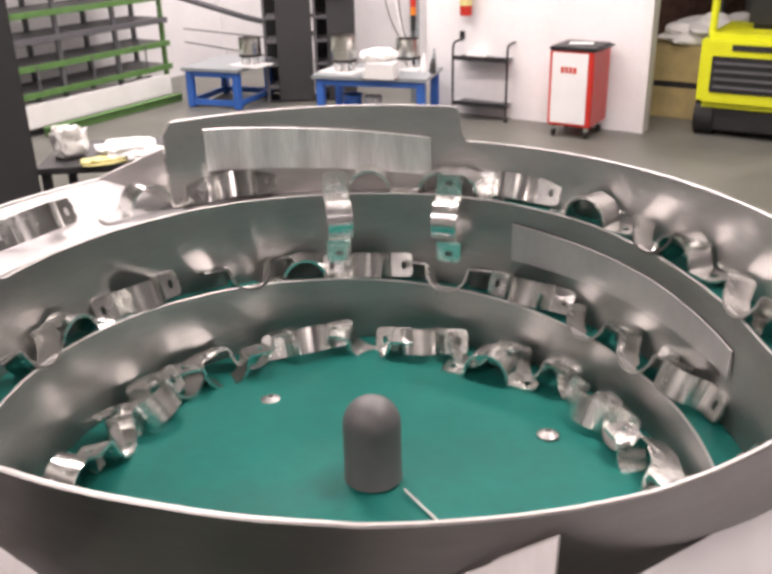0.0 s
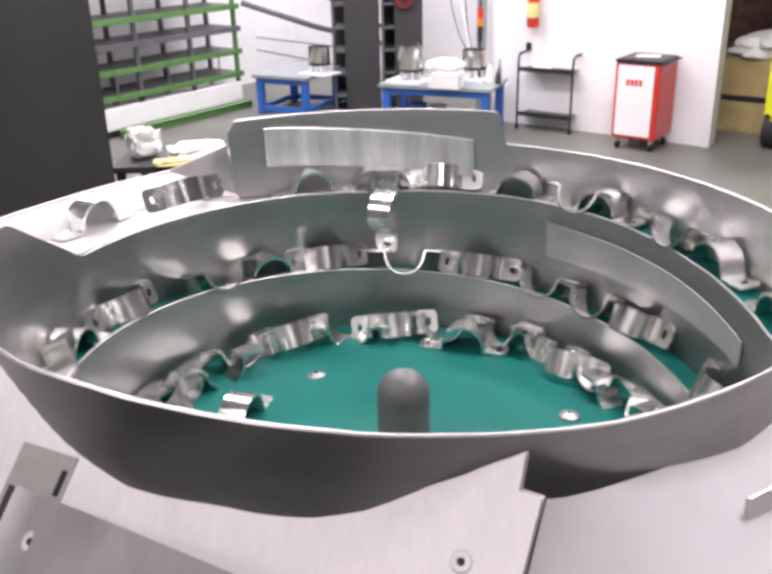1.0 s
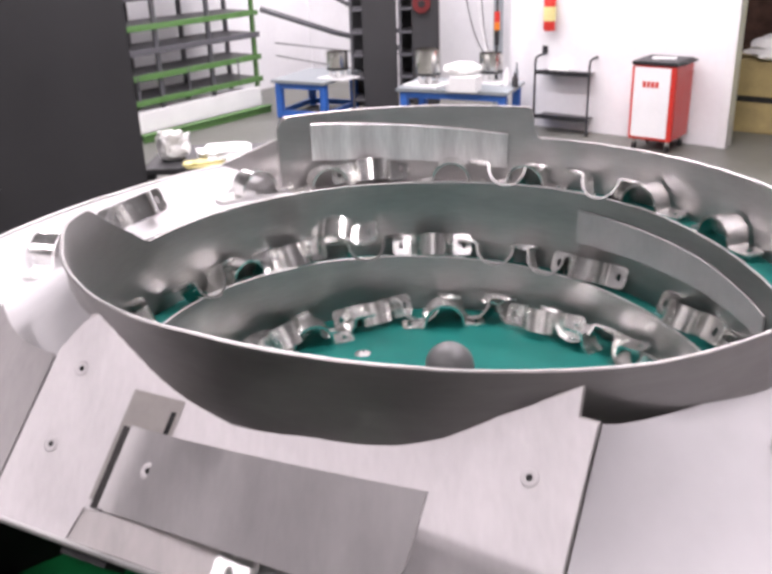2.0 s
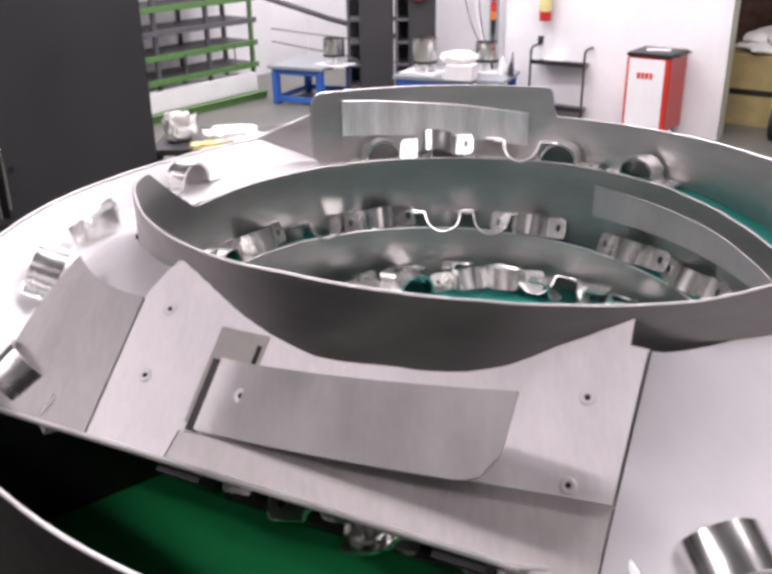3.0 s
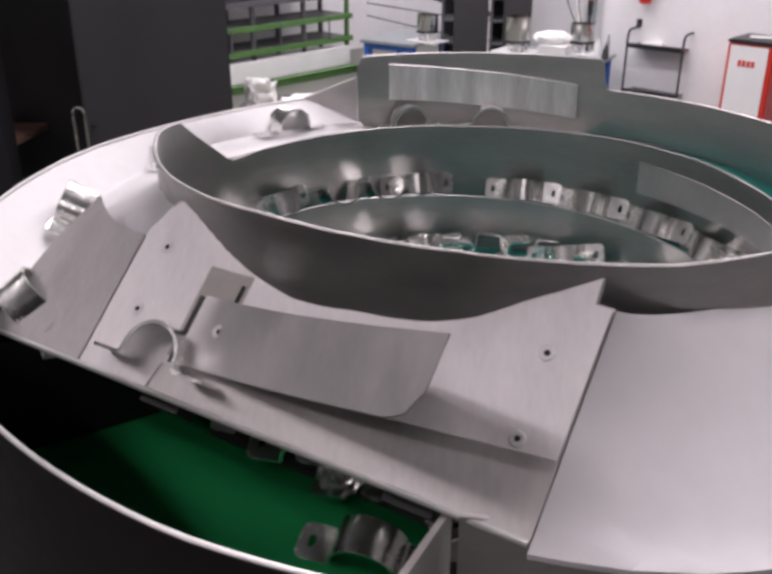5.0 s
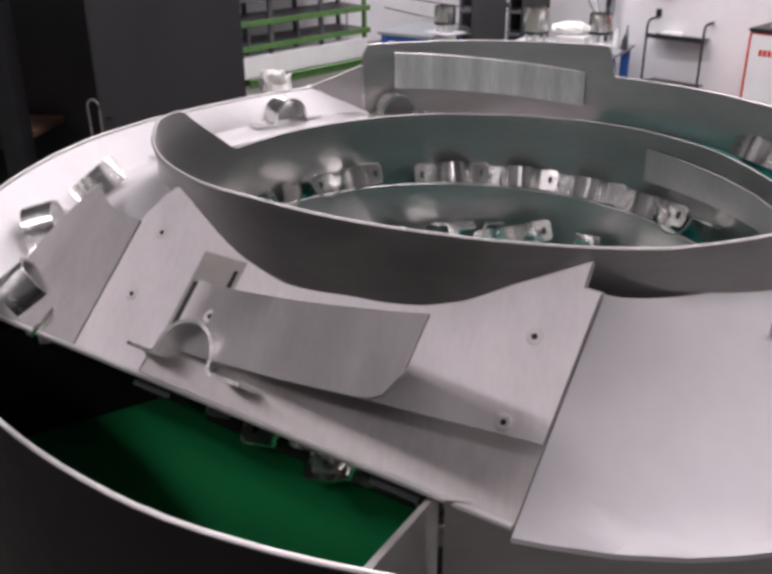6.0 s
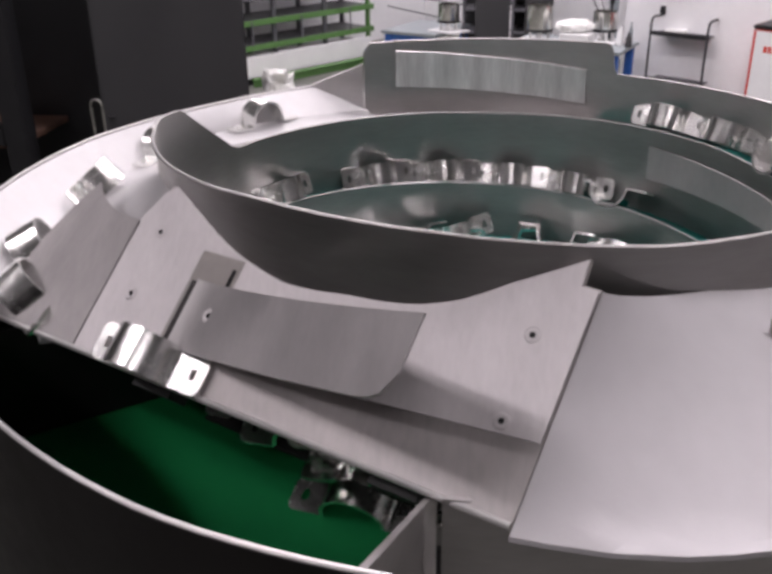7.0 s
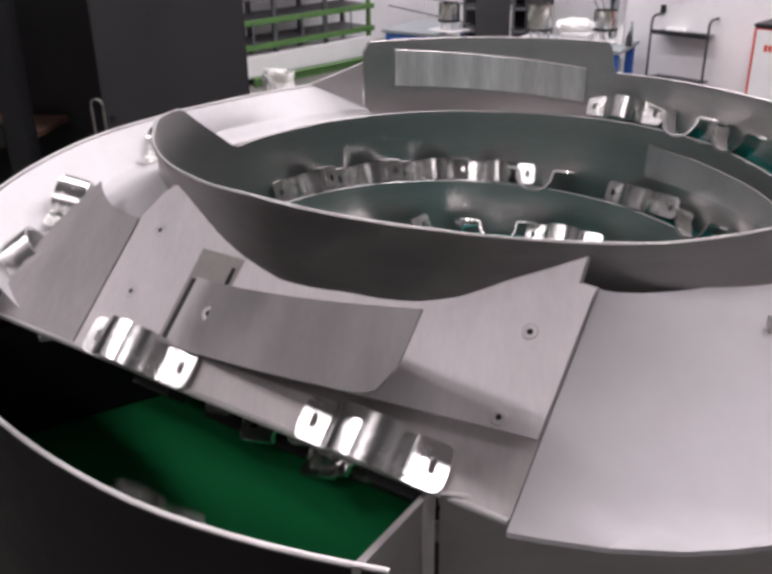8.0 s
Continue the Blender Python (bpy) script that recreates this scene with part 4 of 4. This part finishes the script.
def build_cabinets():
    for i, (x0, x1) in enumerate(((-0.57, -0.04), (-0.02, 0.44))):
        c = thing("tall_cabinet", "tall anthracite steel cabinet with an open ladder side", "cabinet", (x0, 9.15, 0), 0, "tall cabinets")
        w = x1 - x0
        lw = 0.14 if i == 0 else 0.15
        part("door", boxes((lw, w, 0, 0.03, 0.02, 2.6)), DARK_PAINT, c)
        part("side", boxes((w - 0.03, w, 0.031, 0.5, 0.02, 2.6)), DARK_PAINT, c)
        part("back", boxes((0, w - 0.031, 0.47, 0.5, 0.02, 2.6)), BLACK_PAINT, c)
        part("stile", boxes((0, 0.03, 0.0, 0.03, 0.0, 2.6)), SHELF_GREY, c)
        for k in range(9):
            part("rung", boxes((0.031, lw - 0.001, 0.0, 0.45, 0.15 + 0.25 * k, 0.175 + 0.25 * k)), SHELF_GREY, c)
        part("plinth", boxes((0.031, w, 0.02, 0.45, 0.0, 0.018)), BLACK_PAINT, c)
    reel = thing("hose_reel", "dark red hose reel hung on the cabinet", "reel", (0.24, 9.10, 1.22), 0)
    part("drum", tube(bmesh.new(), [(0, 0.0, 0), (0, 0.045, 0)], 0.10, 24), DARK_RED, reel)
    part("hub", tube(bmesh.new(), [(0, -0.02, 0), (0, -0.001, 0)], 0.04, 16), BLACK_PAINT, reel)
    # a hanging pneumatic hose and a red warning lamp on its pole
    ob = new("air_hose", finish("air_hose", tube(bmesh.new(), [room(-1.75, 1.1, 1.9) + Vector((0.10 * math.sin(a * 0.5), -0.05, -0.09 * a + 0.004 * a * a)) for a in range(12)], 0.008, 8), WHITE_SHEET))
    tagged(ob, "thin pale air hose hanging from above", "hose")
    for k, (sag, top) in enumerate(((0.55, 1.75), (0.35, 1.95), (0.80, 1.85))):
        a, b = Vector((0.62 + 0.10 * k, 8.62, top)), Vector((0.86 + 0.03 * k, 8.28, 0.78))
        pts = [a.lerp(b, i / 12) - Vector((0, 0, sag * 0.35 * math.sin(math.pi * i / 12))) for i in range(13)]
        ob = new("cable", finish("cable", tube(bmesh.new(), pts, 0.006, 6), DARK_PAINT if k != 1 else WHITE_SHEET))
        tagged(ob, "thin cable hanging down to the workbench", "cable", "hanging cables")
    post = new("conduit", finish("conduit", boxes((1.02, 1.12, 8.86, 8.92, 0.0, 2.8)), TOP_GREY))
    tagged(post, "grey upright cable conduit by the wall", "conduit")
    pole = thing("signal_pole", "thin pole with a red and orange signal lamp", "lamp", (0.98, 8.2, 0.50), 0)
    part("pole", tube(bmesh.new(), [(0, 0, 0), (0, 0, 0.95)], 0.012), DARK_PAINT, pole)
    part("orange_lens", lathe(bmesh.new(), [(0.013, 0.52), (0.03, 0.52), (0.03, 0.595), (0.013, 0.595)], 20), ORANGE, pole, "orange signal lens")
    part("lamp_socket", lathe(bmesh.new(), [(0.013, 0.36), (0.024, 0.37), (0.028, 0.515), (0.013, 0.515)], 20), BLACK_PAINT, pole)
    part("red_lens", lathe(bmesh.new(), [(0.013, 0.60), (0.03, 0.60), (0.03, 0.70), (0.013, 0.70)], 20), RED, pole)
    part("head", boxes((-0.03, 0.03, -0.03, 0.03, 0.951, 1.1)), BROWN, pole)


def build_cart():
    c = thing("tool_cabinet", "red tool cabinet on castors with a white front", "cabinet", (2.115, 7.17, 0), ROOM_TURN)
    W, D, H = 0.42, 0.44, 0.83
    part("body", boxes((0, W, 0, D, 0.11, H - 0.035), bevel=0.012), RED, c)
    part("front_panel", boxes((0.028, W - 0.05, -0.006, -0.0005, 0.14, H - 0.05)), WHITE_SHEET, c, "white front panel")
    part("top", boxes((-0.008, W + 0.008, -0.008, D + 0.008, H - 0.034, H), bevel=0.01), BLACK_PAINT, c, "black rubber top with a raised edge")
    part("handle", tube(bmesh.new(), [(W + 0.009, 0.05, H - 0.02), (W + 0.05, 0.07, H - 0.01), (W + 0.05, D - 0.07, H - 0.01), (W + 0.009, D - 0.05, H - 0.02)], 0.01), BLACK_PAINT, c)
    # a maker's mark, drawn as plain shapes
    for k in range(4):
        part("mark", boxes((0.115 + 0.04 * k, 0.145 + 0.04 * k, -0.0085, -0.0065, 0.60, 0.655), bevel=0), LETTER_RED, c, "red mark")
    for x in (0.05, W - 0.05):
        for y in (0.05, D - 0.05):
            w = part("castor", boxes((x - 0.018, x + 0.018, y - 0.02, y + 0.02, 0.06, 0.109)), POLISHED, c)
            part("wheel", tube(bmesh.new(), [(x - 0.012, y, 0.038), (x + 0.012, y, 0.038)], 0.038, 16), RUBBER, w)
    lid = new("notebook", finish("notebook", boxes((-0.11, 0.11, -0.06, 0.06, 0, 0.012)), WHITE_SHEET))
    lid.matrix_basis = pose(2.42, 7.22, 0.83, 0, 0, -20)
    tagged(lid, "pale notebook lying on the tool cabinet", "book")


def build_trolley():
    c = thing("service_trolley", "black tubular steel trolley with two trays", "trolley", (1.36, 8.06, 0), ROOM_TURN + 4)
    W, D, H = 0.58, 0.46, 0.76
    for x in (0.0, W):
        part("end_frame", tube(bmesh.new(), [(x, 0, 0.05), (x, 0, H - 0.06), (x, 0.02, H - 0.015), (x, 0.06, H), (x, D - 0.06, H), (x, D - 0.02, H - 0.015), (x, D, H - 0.06), (x, D, 0.05)], 0.012), BLACK_PAINT, c)
        for y in (0, D):
            part("castor", tube(bmesh.new(), [(x - 0.012, y, 0.026), (x + 0.012, y, 0.026)], 0.026, 14), RUBBER, c)
    for z in (0.15, 0.60):
        t = part("tray", boxes((0.013, W - 0.013, 0.0, D, z, z + 0.008)), SHELF_GREY, c)
        part("tray_edge", boxes((0.013, W - 0.013, -0.012, -0.001, z - 0.01, z + 0.035)), BLACK_PAINT, t)
        part("tray_edge", boxes((0.013, W - 0.013, D + 0.001, D + 0.012, z - 0.01, z + 0.035)), BLACK_PAINT, t)
    paper = new("paper_stack", finish("paper_stack", boxes((-0.1, 0.1, -0.07, 0.07, 0, 0.03)), FOAM))
    p = Vector((1.36, 8.06, 0.608)) + pose(0, 0, 0, 0, 0, ROOM_TURN + 4) @ Vector((0.2, 0.15, 0))
    paper.matrix_basis = pose(p.x, p.y, p.z, 0, 0, -20)
    tagged(paper, "crumpled papers on the trolley", "paper")
    q = room(-0.72, -0.09, 1.0)
    ext = thing("fire_extinguisher", "red fire extinguisher on the white wall", "extinguisher", q)
    part("cylinder", lathe(bmesh.new(), [(0, 0), (0.055, 0.005), (0.06, 0.02), (0.06, 0.33), (0.03, 0.38), (0.02, 0.40), (0, 0.40)], 24), RED, ext)
    part("label_band", lathe(bmesh.new(), [(0.0605, 0.10), (0.062, 0.101), (0.062, 0.24), (0.0605, 0.241)], 24), PALE_YELLOW, ext)
    part("valve", boxes((-0.03, 0.03, -0.015, 0.015, 0.401, 0.45)), BLACK_PAINT, ext)
    part("bracket", boxes((-0.02, 0.02, 0.061, 0.085, 0.1, 0.3)), BLACK_PAINT, ext)
    sw = new("wall_switch", finish("wall_switch", boxes((-0.03, 0.03, -0.012, 0.0, -0.04, 0.04)), BLACK_PAINT))
    sw.matrix_basis = Matrix.Translation(room(-0.80, -0.001, 0.80)) @ pose(0, 0, 0, 0, 0, ROOM_TURN)
    tagged(sw, "small dark switch on the white wall", "switch")


def build_store():
    # crates behind the doorway
    base = room(0.78, 0.75)
    c = thing("crate", "large tan board crate with a dark gap at its pallet", "crate", base, ROOM_TURN)
    part("lower_body", boxes((0, 1.7, 0, 1.0, 0.0, 0.30)), CARD, c)
    # Solid black layer; the dark of the pallet gap is put into its colour.
    part("pallet", boxes((0.01, 1.69, 0.01, 0.99, 0.301, 0.36)), BLACK_PAINT, c)
    part("upper_body", boxes((0, 1.7, 0, 1.0, 0.361, 0.70)), CARD, c)
    bm = bmesh.new()
    bmesh.ops.create_icosphere(bm, subdivisions=4, radius=0.36)
    for v in bm.verts:
        v.co = Vector((v.co.x * 1.3, v.co.y, v.co.z * 0.45)) * (1 + 0.5 * noise.noise(v.co * 6))
    bag = new("foam_block", finish("foam_block", bm, FOAM))
    bag.location = room(1.45, 1.15, 0.80)
    tagged(bag, "pale wrapped foam block on the crate", "foam")
    rng = random.Random(7)
    for k in range(22):
        a = Vector((rng.uniform(1.3, 4.5), rng.uniform(2.2, 3.6), rng.uniform(0.5, 1.9)))
        d = Vector((rng.uniform(-1, 1), rng.uniform(-0.4, 0.4), rng.uniform(-0.7, 0.7))).normalized() * rng.uniform(0.4, 0.9)
        bm = bmesh.new()
        tube(bm, [room(*a), room(*(a + d))], rng.uniform(0.03, 0.07), 6)
        ob = new("stacked_scrap", finish("stacked_scrap", bm, BROWN if k % 3 else SHELF_GREY))
        tagged(ob, "rusty frame parts piled in the store room", "scrap", "scrap pile")
    rack = thing("store_rack", "dark rack full of scrap in the store room", "rack", room(1.2, 2.0), ROOM_TURN)
    for x in (0, 1.6, 3.2):
        for y in (0, 1.6):
            part("upright", boxes((x, x + 0.08, y, y + 0.08, 0, 3.0)), SHELF_GREY, rack)
    for z in (0.45, 1.3, 2.1):
        part("deck", boxes((0.081, 3.199, 0, 1.68, z - 0.05, z)), BROWN, rack)
    # fork-lift truck seen from behind
    f = thing("forklift_truck", "yellow forklift truck seen from behind", "forklift", (3.36, 6.86, 0), ROOM_TURN)
    bm = boxes((0.0, 1.05, 0.1, 1.1, 0.27, 0.93), bevel=0.06)
    part("counterweight", bm, YELLOW, f, "rounded yellow counterweight")
    part("vent_panel", boxes((0.12, 0.93, 0.085, 0.099, 0.42, 0.74), bevel=0.01), BLACK_PAINT, f, "black vent panel")
    for k in range(4):
        part("vent_slat", boxes((0.15, 0.90, 0.072, 0.084, 0.46 + 0.07 * k, 0.485 + 0.07 * k), bevel=0.003), SHELF_GREY, f)
    part("mark_bar", boxes((0.28, 0.76, 0.088, 0.098, 0.795, 0.845), bevel=0), LETTER_BLACK, f, "black mark on the counterweight")
    part("chassis", boxes((0.08, 0.97, 0.16, 1.9, 0.06, 0.268), bevel=0.02), BLACK_PAINT, f)
    for x in (0.0, 0.88):
        for y in (0.30, 1.6):
            w = part("wheel", tube(bmesh.new(), [(x, y, 0.17), (x + 0.17, y, 0.17)], 0.17, 24), RUBBER, f)
            part("hub", tube(bmesh.new(), [(x - 0.004, y, 0.17), (x + 0.174, y, 0.17)], 0.07, 16), SHELF_GREY, w)
    for x in (0.06, 0.94):
        part("guard_post", tube(bmesh.new(), [(x, 0.25, 0.90), (x, 0.35, 1.9)], 0.035), YELLOW, f)
        part("mast", boxes((x - 0.04, x + 0.04, 1.75, 1.85, 0.1, 2.2)), BLACK_PAINT, f)
    part("guard_roof", boxes((0.02, 0.98, 0.3, 1.6, 1.901, 1.95)), BLACK_PAINT, f)
    part("seat", boxes((0.3, 0.75, 0.5, 0.95, 0.931, 1.45), bevel=0.05), BLACK_PAINT, f)


def build_left():
    c = thing("control_cabinet", "large anthracite control cabinet beside the feeder", "cabinet", (-1.76, 2.37, 0), 21)
    part("body", boxes((0.0, 0.643, 0.0, 0.5, 0.05, 2.6), bevel=0.008), DARK_PAINT, c)
    part("plinth", boxes((0.02, 0.62, 0.02, 0.48, 0, 0.049)), BLACK_PAINT, c)
    part("lock", lathe(bmesh.new(), [(0, -0.004), (0.012, -0.004), (0.012, 0.0), (0, 0.0)], 16, (0.04, -0.01, 1.13)), BLACK_PAINT, c)
    m = thing("press_frame", "dark machine frame with open shelves", "machine", (-3.86, 2.30, 0), 0)
    for x in (0.0, 0.62, 1.25, 1.66):
        part("column", boxes((x, x + 0.10, 0.0, 0.10, 0, 2.6)), BLACK_PAINT, m)
    for z in (0.55, 1.0, 1.32):
        part("cross_beam", boxes((0.101, 1.659, 0.005, 0.09, z, z + 0.09)), BLACK_PAINT, m)
    part("back_panel", boxes((0.0, 1.95, 0.6, 0.63, 0, 2.6)), BLACK_PAINT, m)
    part("left_panel", boxes((-0.04, -0.001, 0.0, 0.62, 0, 2.6)), BLACK_PAINT, m)
    part("deck", boxes((0.101, 1.659, 0.101, 0.599, 0.96, 0.99)), BROWN, m)
    h = new("wire_hook", finish("wire_hook", tube(bmesh.new(), [(-1.72, 2.2, 0.95), (-1.725, 2.2, 1.21)] + [(-1.70 - 0.025 * math.cos(radians(a)), 2.2, 1.215 + 0.03 * math.sin(radians(a))) for a in range(15, 180, 30)] + [(-1.675, 2.2, 1.20), (-1.675, 2.2, 1.0)], 0.006, 8), POLISHED))
    tagged(h, "bent chrome wire hook on its post", "hook")
    st = new("hook_post", finish("hook_post", boxes((-1.735, -1.665, 2.16, 2.24, 0, 0.948)), BLACK_PAINT))
    tagged(st, "black post carrying the wire hook", "post")
    # side table with wrapped parts behind the cabinet
    t = thing("side_table", "small dark side table behind the feeder", "table", (-1.32, 3.05, 0), 0)
    part("tabletop", boxes((0, 0.62, 0, 0.5, 0.99, 1.02)), DARK_PAINT, t)
    for x in (0.02, 0.56):
        for y in (0.02, 0.44):
            part("leg", boxes((x, x + 0.04, y, y + 0.04, 0, 0.989)), DARK_PAINT, t)
    for (x, y, sx, sy, sz, mat, lab, nm) in ((-1.20, 3.25, 0.075, 0.075, 0.072, FOAM, "crumpled clear plastic wrapping on the table", "wrapping"), (-0.93, 3.2, 0.13, 0.10, 0.035, WHITE_SHEET, "white foam sheet on the table", "foam_sheet"),
                                             (-0.80, 3.15, 0.12, 0.06, 0.022, FOAM, "white padded bag on the table", "padded_bag"), (-0.99, 3.10, 0.12, 0.05, 0.016, PALE_YELLOW, "pale yellow padded envelope on the table", "envelope")):
        bm = bmesh.new()
        bmesh.ops.create_icosphere(bm, subdivisions=4, radius=1.0)
        for v in bm.verts:
            n = 0.25 * noise.noise(v.co * 2.3 + Vector((x * 9, 0, 0))) + 0.12 * noise.noise(v.co * 6)
            q = Vector([math.copysign(abs(k) ** 0.6, k) for k in v.co])
            v.co = Vector((q.x * sx, q.y * sy, (q.z + 1) * sz)) * (1 + n)
        zs = min(v.co.z for v in bm.verts)
        for v in bm.verts:
            v.co.z -= zs
        ob = new(nm, finish(nm, bm, mat))
        ob.matrix_basis = pose(x, y, 1.02, 0, 0, 25)
        tagged(ob, lab, nm.replace("_", " "))


build_room()
build_lights()
build_bowl()
build_shelf()
build_benches()
build_cabinets()
build_cart()
build_trolley()
build_store()
build_left()
build_clamps()
motions()
